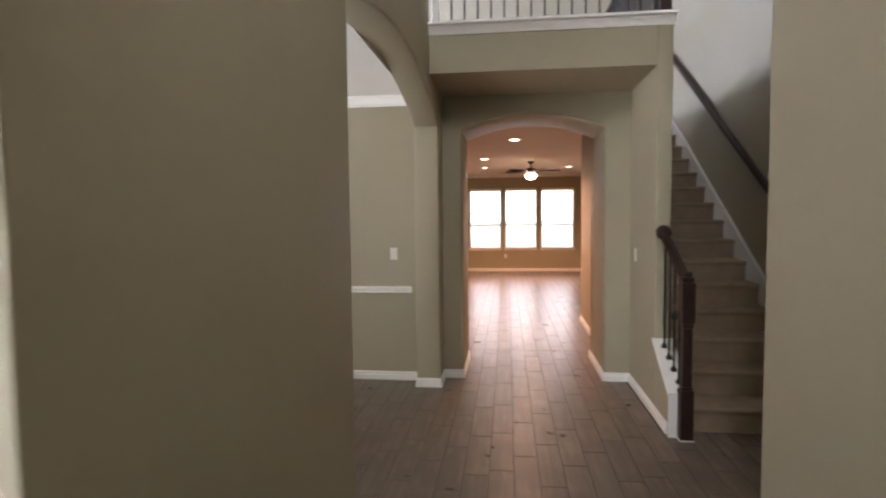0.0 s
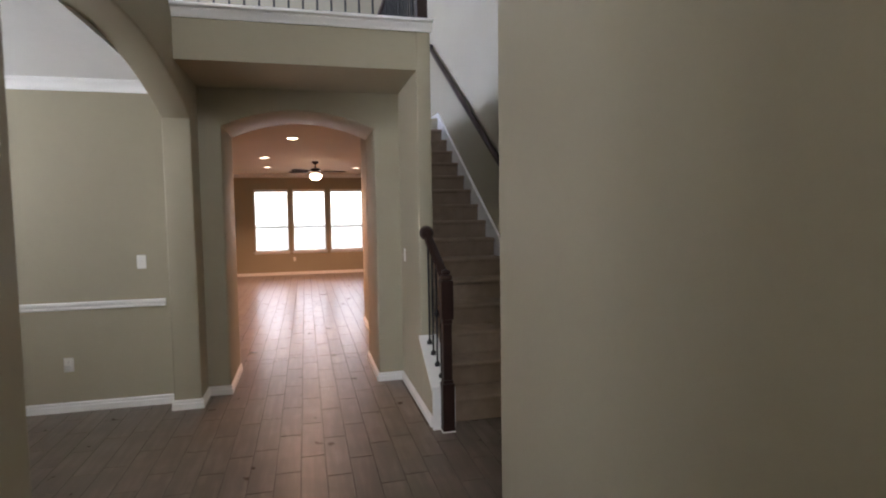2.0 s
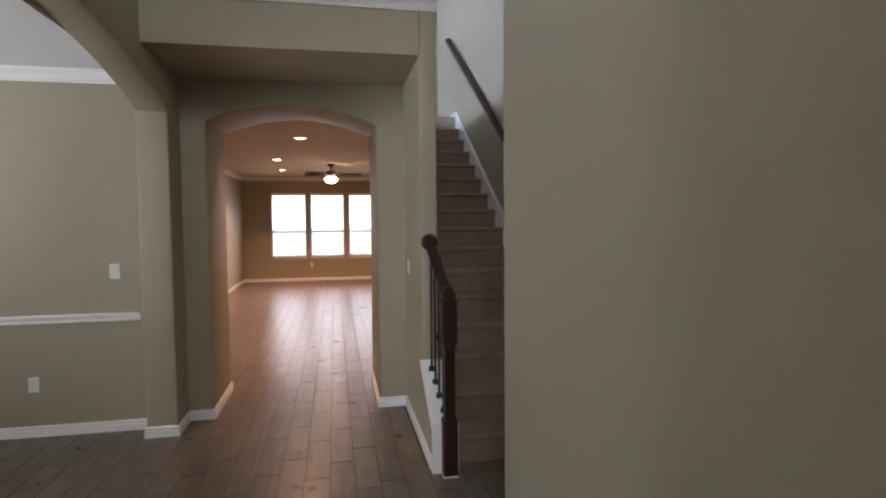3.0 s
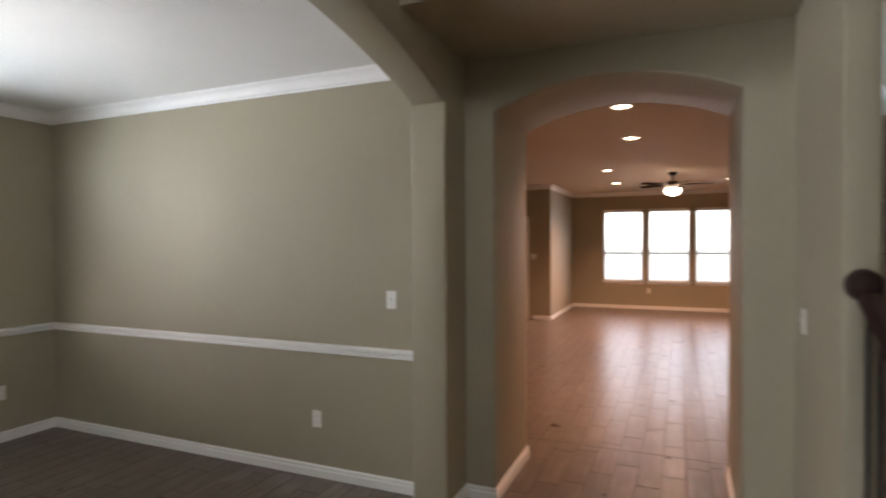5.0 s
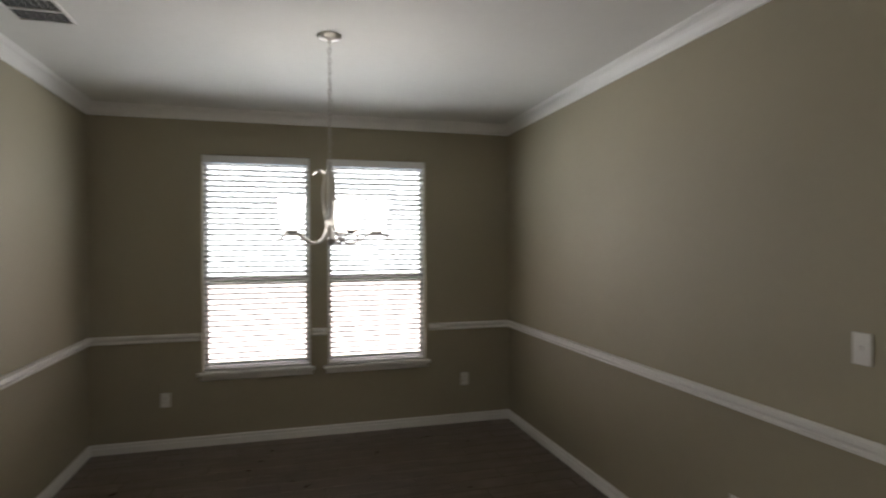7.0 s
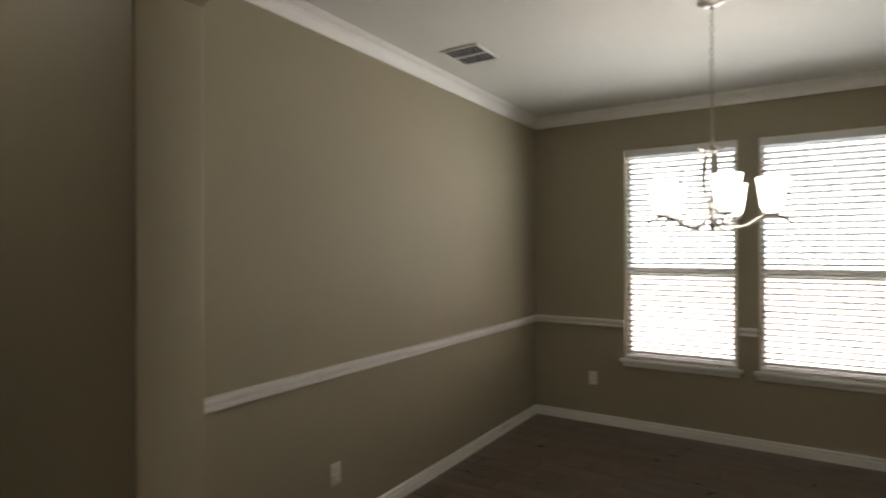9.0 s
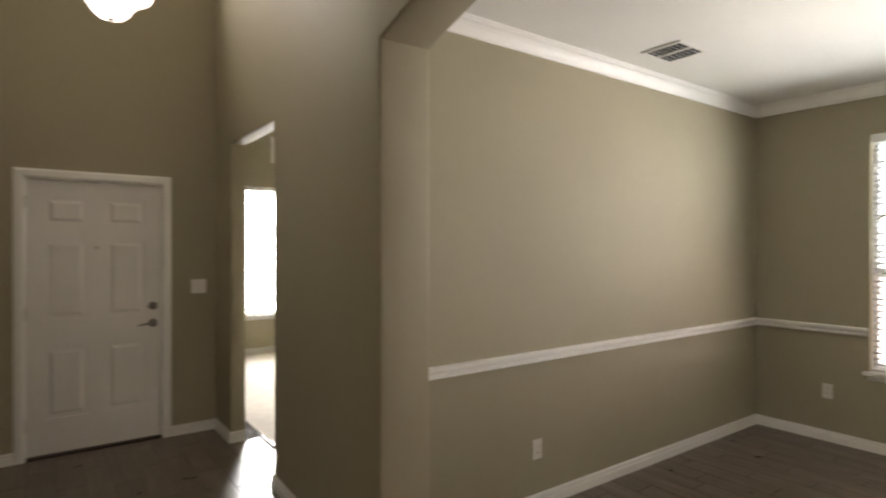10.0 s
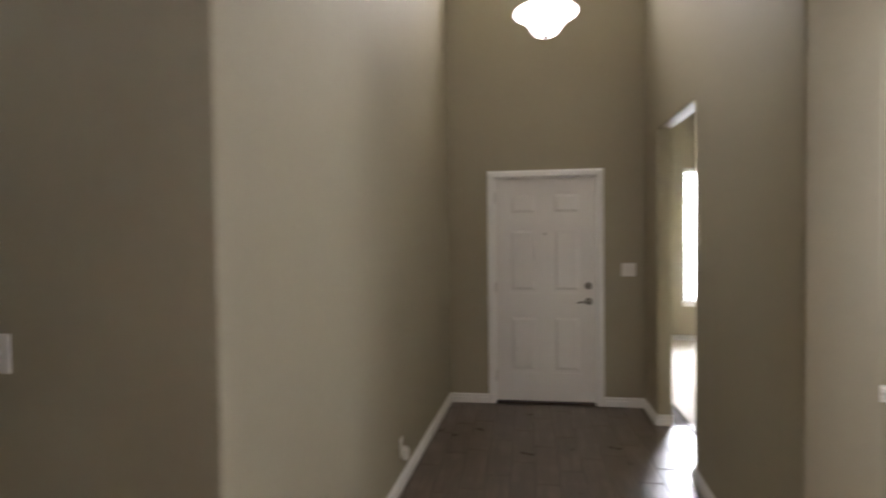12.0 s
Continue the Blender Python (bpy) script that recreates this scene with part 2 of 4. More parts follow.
def box(bm, x0, x1, y0, y1, z0, z1, bevel=0.0, seg=2):
    vs = [bm.verts.new(c) for c in ((x0, y0, z0), (x1, y0, z0), (x1, y1, z0), (x0, y1, z0), (x0, y0, z1), (x1, y0, z1), (x1, y1, z1), (x0, y1, z1))]
    fs = [bm.faces.new([vs[i] for i in q]) for q in ((3, 2, 1, 0), (4, 5, 6, 7), (0, 1, 5, 4), (1, 2, 6, 5), (2, 3, 7, 6), (3, 0, 4, 7))]
    if bevel > 0:
        es = list({e for f in fs for e in f.edges})
        bmesh.ops.bevel(bm, geom=es, offset=bevel, segments=seg, affect="EDGES", profile=0.5)


def boxes(*rows):
    bm = bmesh.new()
    for r in rows:
        box(bm, *r)
    return bm


def rbox(x0, x1, y0, y1, z0, z1, bevel=0.003, seg=2):
    bm = bmesh.new()
    box(bm, x0, x1, y0, y1, z0, z1, bevel, seg)
    return bm


def slab(outline, axis, a, b, round_edges=None, radius=0.012):
    """An outline of (u, z) pushed through the wall's thickness. axis 'x': u is y; axis 'y': u is x."""
    bm = bmesh.new()
    at = (lambda u, z, d: (d, u, z)) if axis == "x" else (lambda u, z, d: (u, d, z))
    ring = [[bm.verts.new(at(u, z, d)) for u, z in outline] for d in (a, b)]
    bm.faces.new(ring[0])
    bm.faces.new(list(reversed(ring[1])))
    n = len(outline)
    for i in range(n):
        j = (i + 1) % n
        bm.faces.new((ring[0][i], ring[0][j], ring[1][j], ring[1][i]))
    if round_edges:
        es = []
        for r in ring:
            for i in range(n):
                j = (i + 1) % n
                if round_edges(outline[i], outline[j]):
                    es.append(bm.edges.get((r[i], r[j])))
        bmesh.ops.recalc_face_normals(bm, faces=bm.faces)
        bmesh.ops.bevel(bm, geom=[e for e in es if e], offset=radius, segments=3, affect="EDGES", profile=0.5)
    return bm


def arch(u0, u1, spring, crown, n=20):
    """Points of a flat arch from u0 to u1."""
    half, rise = (u1 - u0) / 2, crown - spring
    r = (half * half + rise * rise) / (2 * rise)
    out = []
    for i in range(n + 1):
        u = u0 + (u1 - u0) * i / n
        out.append((u, crown - r + math.sqrt(r * r - (u - u0 - half) ** 2)))
    return out


def sweep(bm, profile, a, b, out, mitre=(0.0, 0.0)):
    """A moulding of (out, up) points from a to b, out pointing into the room. mitre: how far each end's outer side runs on, per metre out."""
    a, b, out = Vector(a), Vector(b), Vector(out).normalized()
    d = (b - a).normalized()
    rows = []
    for p, s, k in ((a, -1, mitre[0]), (b, 1, mitre[1])):
        rows.append([bm.verts.new(p + out * o + Vector((0, 0, z)) + d * s * k * o) for o, z in profile])
    n = len(profile)
    for i in range(n):
        j = (i + 1) % n
        bm.faces.new((rows[0][i], rows[0][j], rows[1][j], rows[1][i]))
    bm.faces.new(rows[0])
    bm.faces.new(list(reversed(rows[1])))


def lathe(bm, profile, centre, steps=24, axis="z"):
    """Turns (radius, height) points about an upright line through centre."""
    c = Vector(centre)
    rings = []
    for r, h in profile:
        if r < 1e-5:
            rings.append([bm.verts.new(c + Vector((0, 0, h)) if axis == "z" else c + Vector((0, h, 0)))])
        else:
            ring = []
            for i in range(steps):
                w = 2 * math.pi * i / steps
                u, v = r * math.cos(w), r * math.sin(w)
                ring.append(bm.verts.new(c + (Vector((u, v, h)) if axis == "z" else Vector((u, h, v)) if axis == "y" else Vector((h, u, v)))))
            rings.append(ring)
    for a, b in zip(rings, rings[1:]):
        for i in range(steps):
            j = (i + 1) % steps
            q = [a[i % len(a)], a[j % len(a)], b[j % len(b)], b[i % len(b)]]
            u = []
            for v in q:
                if v not in u:
                    u.append(v)
            if len(u) > 2:
                bm.faces.new(u)
    for ring in (rings[0], rings[-1]):
        if len(ring) > 2:
            bm.faces.new(ring)


def tube(bm, pts, radius, steps=10):
    """A round bar along points."""
    pts = [Vector(p) for p in pts]
    rings = []
    for i, p in enumerate(pts):
        d = (pts[min(i + 1, len(pts) - 1)] - pts[max(i - 1, 0)]).normalized()
        s = d.orthogonal().normalized() if i == 0 else (side - d * side.dot(d)).normalized()
        side = s
        t = d.cross(s)
        r = radius[i] if isinstance(radius, (list, tuple)) else radius
        rings.append([bm.verts.new(p + (s * math.cos(2 * math.pi * k / steps) + t * math.sin(2 * math.pi * k / steps)) * r) for k in range(steps)])
    for a, b in zip(rings, rings[1:]):
        for k in range(steps):
            j = (k + 1) % steps
            bm.faces.new((a[k], a[j], b[j], b[k]))
    bm.faces.new(rings[0])
    bm.faces.new(list(reversed(rings[-1])))


# ---------------------------------------------------------------- structure
KW = "khaki painted drywall wall"


def opening_edge(y0, y1):
    """Edges of an opening's sides and head, for rounding."""
    def test(p, q):
        inside = all(y0 - 1e-4 <= c[0] <= y1 + 1e-4 for c in (p, q))
        return inside and not (p[1] < 0.01 and q[1] < 0.01) and max(p[1], q[1]) < 2.68
    return test


# foyer's left wall with the study opening and the arched dining opening
S0, S1, SH = -0.745, 0.255, 2.335
XLS = XL - 0.115                  # the thinner wall beside the study
YM = DS - 0.10
outline = [(YD, 0), (S0, 0), (S0, SH), (S1, SH), (S1, 0), (YM, 0), (YM, UP), (YD, UP)]
wall_study_side = structure("wall_foyer_study", slab(outline, "x", XL, XLS, opening_edge(S0, S1)), PAINT, "tall khaki painted foyer wall with an opening to the study", "wall", True)
outline = [(YM, 0), (AS, 0)] + arch(AS, AN, 2.415, 2.665) + [(AN, 0), (YA, 0), (YA, CH), (YF, CH), (YF, UP), (YM, UP)]
wall_dining_side = structure("wall_foyer_dining", slab(outline, "x", XL, XLB, opening_edge(AS, AN)), PAINT, "khaki painted foyer wall with an arched opening to the dining room", "wall", True)

for ob in (wall_study_side, wall_dining_side):
    for v in ob.data.vertices:
        if v.co.x > XL - 0.03:
            v.co.x += xl(v.co.y) - XL

structure("wall_dining_south", boxes((DW, XLB, DS - 0.12, DS, 0, CH)), PAINT, KW + " of the dining room", "wall")
structure("wall_dining_north", boxes((DW, XLB, DN, DN + 0.12, 0, CH)), PAINT, KW + " of the dining room", "wall")


def holed(d0, d1, u0, u1, z0, z1, holes, axis):
    """Wall along u with window holes (u, u, z, z), between d0 and d1."""
    bm = bmesh.new()
    put = (lambda a, b, c, d: box(bm, d0, d1, a, b, c, d)) if axis == "x" else (lambda a, b, c, d: box(bm, a, b, d0, d1, c, d))
    u = u0
    for a, b, c, d in sorted(holes):
        put(u, a, z0, z1)
        if c > z0:
            put(a, b, z0, c)
        put(a, b, d, z1)
        u = b
    put(u, u1, z0, z1)
    return bm


structure("wall_dining_west", holed(DW - 0.16, DW, DS - 0.12, DN + 0.12, 0, CH, [(a, b, WZ0, WZ1) for a, b in DINING_WINDOWS], "x"), PAINT, KW + " with two windows", "wall")
DOOR0, DOOR1, DOORH = -0.066, 0.820, 2.028
bm = holed(YD - 0.14, YD, XLB, XR + 0.135, 0, 3.85, [(DOOR0, DOOR1, 0, DOORH)], "y")
for x0, x1, z0, z1 in ((XLB, ADDED_FOYER_WINDOW[0], 3.85, UP), (ADDED_FOYER_WINDOW[1], XR + 0.135, 3.85, UP), (*ADDED_FOYER_WINDOW, 5.05, UP)):
    box(bm, x0, x1, YD - 0.14, YD, z0, z1)
structure("wall_foyer_south", bm, PAINT, "tall khaki painted wall round the front door", "wall")
XR0 = 1.238                       # the wall leans slightly in towards the door


def plan_wall(points, z0, z1, rounded=(), radius=0.018):
    """A wall from its outline in plan; rounded: the corners that are softened."""
    bm = bmesh.new()
    lo, hi = [[bm.verts.new((x, y, z)) for x, y in points] for z in (z0, z1)]
    n = len(points)
    bm.faces.new(lo)
    bm.faces.new(list(reversed(hi)))
    for i in range(n):
        j = (i + 1) % n
        bm.faces.new((lo[i], lo[j], hi[j], hi[i]))
    bmesh.ops.recalc_face_normals(bm, faces=bm.faces)
    es = [bm.edges.get((lo[i], hi[i])) for i in rounded]
    if es:
        bmesh.ops.bevel(bm, geom=es, offset=radius, segments=3, affect="EDGES", profile=0.5)
    return bm


structure("wall_foyer_east", plan_wall([(XR0, YD), (XR, YE), (SX1, YE), (SX1, YE - 0.18), (1.52, YE - 0.18), (1.52, YD)], 0, UP, (1,)), PAINT, "tall khaki painted wall that turns the corner to the stairs", "wall", True)
structure("wall_stair_east", boxes((SX1, SX1 + 0.12, YE, 10.4, 0, UP)), PAINT, "khaki painted wall along the stairs", "wall")
ol = [(YF, 0), (8.1, 0), (8.1, LF), (YF, LF)]
structure("wall_stair_hall", slab(ol, "x", HX, SX0, lambda p, q: p[0] == q[0] == YF), PAINT, "khaki painted wall between hall and stairs", "wall", True)
PW0, PW1 = -0.285, 1.065          # sides of the arched passage
ol = [(XL, 0), (PW0, 0)] + arch(PW0, PW1, 2.405, 2.555) + [(PW1, 0), (HX, 0), (HX, CH), (XL, CH)]
structure("wall_hall_arch", slab(ol, "y", YA, YB, opening_edge(PW0, PW1), 0.016), PAINT, "khaki painted wall with a flat arched passage", "wall", True)
structure("wall_passage_east", boxes((PW1, HX, YB, 5.93, 0, CH)), PAINT, KW + " beside the passage", "wall")
structure("wall_living_hall", boxes((1.24, HX, 5.93, 8.1, 0, CH)), PAINT, KW, "wall")
structure("wall_living_south_east", boxes((SX0, 5.0, 8.1, 8.22, 0, CH)), PAINT, KW, "wall")
structure("wall_living_south_west", boxes((-6.0, XLB, DN + 0.12, DN + 0.24, 0, CH), (XLB, XL, YA, YB, 0, CH)), PAINT, KW, "wall")
structure("wall_living_west", boxes((-6.12, -6.0, DN + 0.12, 13.05, 0, CH)), PAINT, KW, "wall")
structure("wall_living_jog", boxes((-6.0, -1.64, 12.93, 13.05, 0, CH), (-1.76, -1.64, 13.05, LY, 0, CH)), PAINT, "khaki painted wall with an outside corner", "wall")
structure("wall_living_north", holed(LY, LY + 0.16, -1.76, 5.12, 0, CH, [(a, b, LZ0, LZ1) for a, b in LIVING_WINDOWS], "y"), PAINT, KW + " with three windows", "wall")
structure("wall_living_east", boxes((5.0, 5.12, 8.1, LY, 0, CH)), PAINT, KW, "wall")
structure("wall_study_south", holed(-4.46, -4.30, -4.2, XLB, 0, 3.4, [(*STUDY_WINDOW, 0.55, 2.40)], "y"), PAINT, KW + " with a window", "wall")
structure("wall_study_west", boxes((-4.32, -4.20, -4.46, DS - 0.12, 0, 3.4)), PAINT, KW, "wall")
structure("wall_study_north", boxes((-4.20, XLB, DS - 0.24, DS - 0.125, 0, 3.4)), PAINT, KW, "wall")
structure("wall_study_east", boxes((XLB, XLB + 0.12, -4.46, YD - 0.14, 0, 3.4)), PAINT, KW, "wall")
structure("wall_loft_south", boxes((-4.5, XLB, YF - 0.12, YF, LF, UP)), PAINT, KW + " of the loft", "wall")
structure("wall_loft_west", holed(-4.66, -4.5, YF, 9.6, LF, UP, [(*LOFT_WINDOW, 3.85, 5.05)], "x"), PAINT, KW + " of the loft", "wall")
structure("wall_loft_north", boxes((-4.5, SX1, 9.6, 9.72, LF, UP)), PAINT, KW + " of the loft", "wall")

structure("ceiling_dining", boxes((DW - 0.16, XLB, DS - 0.12, DN + 0.12, CH, CH + 0.12)), CEIL, "white textured dining room ceiling", "ceiling")
structure("ceiling_living", boxes((-6.12, XLB, DN + 0.124, LY + 0.16, CH, CH + 0.16), (XLB, SX0, 8.1, LY + 0.16, CH, CH + 0.16), (SX0, 5.12, 8.1, LY + 0.16, CH, CH + 0.16), (XLB, HX, YA + 0.3, 8.1, CH, CH + 0.1)), CEIL_L, "cream textured living room ceiling tinted with warm lamplight", "ceiling")
structure("ceiling_upper", boxes((-4.66, SX1 + 0.12, YD - 0.14, 10.4, UP, UP + 0.12)), CEIL, "white upper ceiling", "ceiling")
structure("ceiling_study", boxes((-4.32, XLB + 0.12, -4.46, DS - 0.12, 3.4, 3.5)), CEIL, "white study ceiling", "ceiling")
structure("loft_floor", boxes((XL, HX, YF, YA + 0.3, CH, LF + 0.036), (HX, SX0, YF, 8.1, LF, LF + 0.036), (-4.5, XL, YF, 9.6, CH + 0.17, LF), (XL, HX, YA + 0.3, 9.6, CH + 0.17, LF), (HX, SX1, 8.14, 9.6, CH + 0.17, LF)), PAINT, "painted drywall edge and soffit of the loft", "floor")

ground = structure("ground", boxes((-400, 400, -400, 400, -0.40, -0.25)), LAWN, "lawn and ground round the house", "ground")

# ---------------------------------------------------------------- trim
BASE = [(0, 0.0), (0.016, 0.0), (0.016, 0.050), (0.007, 0.054), (0.007, 0.061), (0.014, 0.065), (0.014, 0.074), (0.006, 0.083), (0, 0.083)]
RAIL = [(0, -0.034), (0.018, -0.034), (0.024, -0.031), (0.024, -0.020), (0.009, -0.017), (0.007, -0.013), (0.012, -0.004), (0.030, 0.006), (0.042, 0.009), (0.042, 0.025), (0.037, 0.028), (0, 0.028)]
CROWN = [(0.0, -0.095), (0.010, -0.095), (0.013, -0.088), (0.013, -0.080), (0.008, -0.077), (0.010, -0.066), (0.018, -0.046), (0.032, -0.030), (0.046, -0.022), (0.050, -0.020), (0.050, -0.014), (0.058, -0.010), (0.060, 0.0), (0.0, 0.0)]


def mould(name, profile, z, runs, label, category):
    """Straight lengths of moulding: (x, y), (x, y), outward (x, y), mitres."""
    bm = bmesh.new()
    for a, b, o, m in runs:
        sweep(bm, profile, (*a, z), (*b, z), (*o, 0), m)
    return structure(name, bm, TRIM, label, category)


E_, W_, N_, S_ = (1, 0), (-1, 0), (0, 1), (0, -1)
mould("baseboard_dining", BASE, 0, [
    ((DW, DS), (DW, DN), E_, (-1, -1)), ((DW, DN), (XLB, DN), S_, (-1, -1)), ((DW, DS), (XLB, DS), N_, (-1, -1)),
    ((XLB, DS), (XLB, AS), W_, (-1, 1)), ((XLB, AN), (XLB, DN), W_, (1, -1))], "white painted baseboard round the dining room", "baseboard")
mould("baseboard_foyer", BASE, 0, [
    ((xl(AS), AS), (XLB, AS), N_, (1, 1)), ((xl(S1), S1), (xl(AS), AS), E_, (1, 1)), ((XL, YD), (xl(S0), S0), E_, (-1, 1)),
    ((xl(S1), S1), (XLS, S1), S_, (1, 0)), ((xl(S0), S0), (XLS, S0), N_, (1, 0)),
    ((XL, AN), (XLB, AN), S_, (1, 1)), ((XL, AN), (XL, YA), E_, (1, -1)),
    ((XL, YD), (DOOR0 - 0.066, YD), N_, (-1, 0)), ((DOOR1 + 0.066, YD), (XR0, YD), N_, (0, -1)),
    ((XR0, YD), (XR, YE), (YD - YE, XR - XR0), (-1, 1)), ((XR, YE), (SX1, YE), N_, (1, -1)), ((SX1, YE), (SX1, 3.75), W_, (-1, 0))], "white painted baseboard round the foyer", "baseboard")
mould("baseboard_hall", BASE, 0, [
    ((XL, YA), (PW0, YA), S_, (-1, 1)), ((PW0, YA), (PW0, YB), E_, (1, 1)), ((PW1, YA), (HX, YA), S_, (1, -1)),
    ((PW1, YA), (PW1, 5.93), W_, (1, 1)), ((PW1, 5.93), (1.24, 5.93), N_, (1, -1)), ((1.24, 5.93), (1.24, 8.1), W_, (-1, 0)), ((HX, 3.74), (HX, YA), W_, (0, -1))], "white painted baseboard along the hall", "baseboard")
mould("baseboard_living", BASE, 0, [
    ((-1.64, LY), (5.0, LY), S_, (-1, -1)), ((-1.64, 12.93), (-1.64, LY), E_, (1, -1)), ((-2.0, 12.93), (-1.64, 12.93), S_, (0, 1)),
    ((5.0, 8.22), (5.0, LY), W_, (-1, -1)), ((-6.0, 5.15), (-6.0, 12.93), E_, (-1, -1))], "white painted baseboard round the living room", "baseboard")
mould("baseboard_study", BASE, 0, [((-4.2, -4.30), (XLB, -4.30), N_, (-1, -1)), ((-4.2, -4.3), (-4.2, 1.28), E_, (-1, -1))], "white painted baseboard in the study", "baseboard")
RZ = 0.892
mould("chair_rail_trim", RAIL, RZ, [
    ((-0.770, DN), (DW, DN), S_, (0, -1)), ((-0.800, DS), (DW, DS), N_, (0, -1)),
    ((DW, DS), (DW, DINING_WINDOWS[0][0] - 0.012), E_, (-1, 0)), ((DW, DINING_WINDOWS[0][1] + 0.012), (DW, DINING_WINDOWS[1][0] - 0.012), E_, (0, 0)),
    ((DW, DINING_WINDOWS[1][1] + 0.03), (DW, DN), E_, (0, -1))], "white moulded chair rail round the dining room", "trim")
mould("crown_trim_dining", CROWN, CH, [
    ((DW, DS), (DW, DN), E_, (-1, -1)), ((DW, DN), (XLB, DN), S_, (-1, -1)), ((DW, DS), (XLB, DS), N_, (-1, -1)), ((XLB, DS), (XLB, DN), W_, (-1, -1))], "white crown moulding round the dining room ceiling", "trim")
mould("crown_trim_living", CROWN, CH, [
    ((-1.64, LY), (5.0, LY), S_, (-1, -1)), ((-1.64, 12.93), (-1.64, LY), E_, (1, -1)), ((-6.0, 12.93), (-1.64, 12.93), S_, (-1, 1)), ((5.0, 8.22), (5.0, LY), W_, (-1, -1))], "cream painted crown moulding in the living room", "trim")
bm = bmesh.new()
box(bm, XL + 0.002, SX0 + 0.015, YF - 0.075, YF + 0.16, LF + 0.036, LF + 0.062, 0.008)
sweep(bm, [(0, -0.026), (0.012, -0.026), (0.018, -0.010), (0.030, 0.008), (0.042, 0.022), (0.046, 0.036), (0, 0.036)], (XL + 0.002, YF, LF), (SX0 + 0.01, YF, LF), S_ + (0,), (0, 0))
structure("loft_ledge_trim", bm, TRIM, "white moulded ledge along the loft edge", "trim")

# ---------------------------------------------------------------- windows


def window(name, axis, d, inward, a, b, z0, z1, label, stool=0.035):
    """A single-hung window in an opening a..b; d: the room's wall face; inward: +1 or -1 along the axis into the room."""
    root = thing(name, label, "window", kind="structure")

    def bx(u0, u1, o0, o1, c0, c1, bevel=0.004):
        p, q = sorted((d + inward * o0, d + inward * o1))
        return rbox(p, q, u0, u1, c0, c1, bevel) if axis == "x" else rbox(u0, u1, p, q, c0, c1, bevel)
    f = 0.035
    fr = bmesh.new()
    for u0, u1, c0, c1 in ((a, a + f, z0, z1), (b - f, b, z0, z1), (a + f, b - f, z0, z0 + f), (a + f, b - f, z1 - f, z1)):
        p, q = sorted((d - inward * 0.068, d - inward * 0.118))
        box(fr, *((p, q, u0, u1) if axis == "x" else (u0, u1, p, q)), c0, c1)
    part("window_frame", fr, WHITE_VINYL, root)
    zm = (z0 + z1) / 2 - 0.13
    part("meeting_rail", bx(a + f, b - f, -0.063, -0.113, zm - 0.016, zm + 0.016), WHITE_VINYL, root)
    for c0, c1 in ((z0 + f, zm - 0.02), (zm + 0.02, z1 - f)):
        pane = part("pane", bx(a + f, b - f, -0.086, -0.090, c0, c1, 0), GLASS, root)
        pane.visible_shadow = False
    part("window_sill", bx(a - stool, b + stool, -0.063, 0.045, z0 - 0.026, z0 + 0.002, 0.006), TRIM, root, "white painted window stool")
    part("apron", bx(a - 0.015, b + 0.015, 0.0, 0.014, z0 - 0.066, z0 - 0.0265), TRIM, root)
    return root


def blind(axis, d, inward, a, b, z0, z1, tilt, label, group, pitch=0.0445):
    """A lowered horizontal blind inside a window opening."""
    root = thing("window_blind", label, "window blind", group=group)
    o = d - inward * 0.034

    def bx(u0, u1, o0, o1, c0, c1, bevel=0.003):
        p, q = sorted((d + inward * o0, d + inward * o1))
        return rbox(p, q, u0, u1, c0, c1, bevel) if axis == "x" else rbox(u0, u1, p, q, c0, c1, bevel)
    part("valance", bx(a + 0.004, b - 0.004, -0.012, -0.004, z1 - 0.062, z1 - 0.002), WHITE_VINYL, root)
    part("headrail", bx(a + 0.008, b - 0.008, -0.062, -0.016, z1 - 0.050, z1 - 0.006), WHITE_VINYL, root)
    bm = bmesh.new()
    w, h = b - a - 0.024, 0.024
    n = 5
    top, bot = [], []
    for i in range(n):
        s = -1 + 2 * i / (n - 1)
        c = 0.0025 * (1 - s * s)
        for rows, dz in ((top, 0.0014), (bot, -0.0014)):
            rows.append([bm.verts.new(((s * h, u, c + dz) if axis == "x" else (u, s * h, c + dz))) for u in (-w / 2, w / 2)])
    for rows in (top, bot):
        for p, q in zip(rows, rows[1:]):
            bm.faces.new((p[0], p[1], q[1], q[0]))
    for k in (0, -1):
        bm.faces.new((top[k][0], top[k][1], bot[k][1], bot[k][0]))
    for k in (0, 1):
        bm.faces.new([r[k] for r in top] + [r[k] for r in reversed(bot)])
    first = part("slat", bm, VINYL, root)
    z = z1 - 0.075
    count = 0
    while z > z0 + 0.05:
        ob = first
        if count:
            ob = new("slat", first.data)
            ob.parent = root
        t = radians(tilt + random.uniform(-0.5, 0.5))
        ob.location = (o, (a + b) / 2, z) if axis == "x" else ((a + b) / 2, o, z)
        ob.rotation_euler = (0, t * inward, 0) if axis == "x" else (-t * inward, 0, 0)
        z -= pitch
        count += 1
    part("bottom_rail", bx(a + 0.012, b - 0.012, -0.058, -0.010, z0 + 0.006, z0 + 0.026), WHITE_VINYL, root)
    for k in (0.16, 0.5, 0.84):
        u = a + (b - a) * k
        for s in (-0.0600, -0.0080):
            bm = bmesh.new()
            c = d + inward * s
            tube(bm, [(c, u, z0 + 0.02), (c, u, z1 - 0.02)] if axis == "x" else [(u, c, z0 + 0.02), (u, c, z1 - 0.02)], 0.0012, 5)
            part("ladder_cord", bm, WHITE_VINYL, root)
    return root


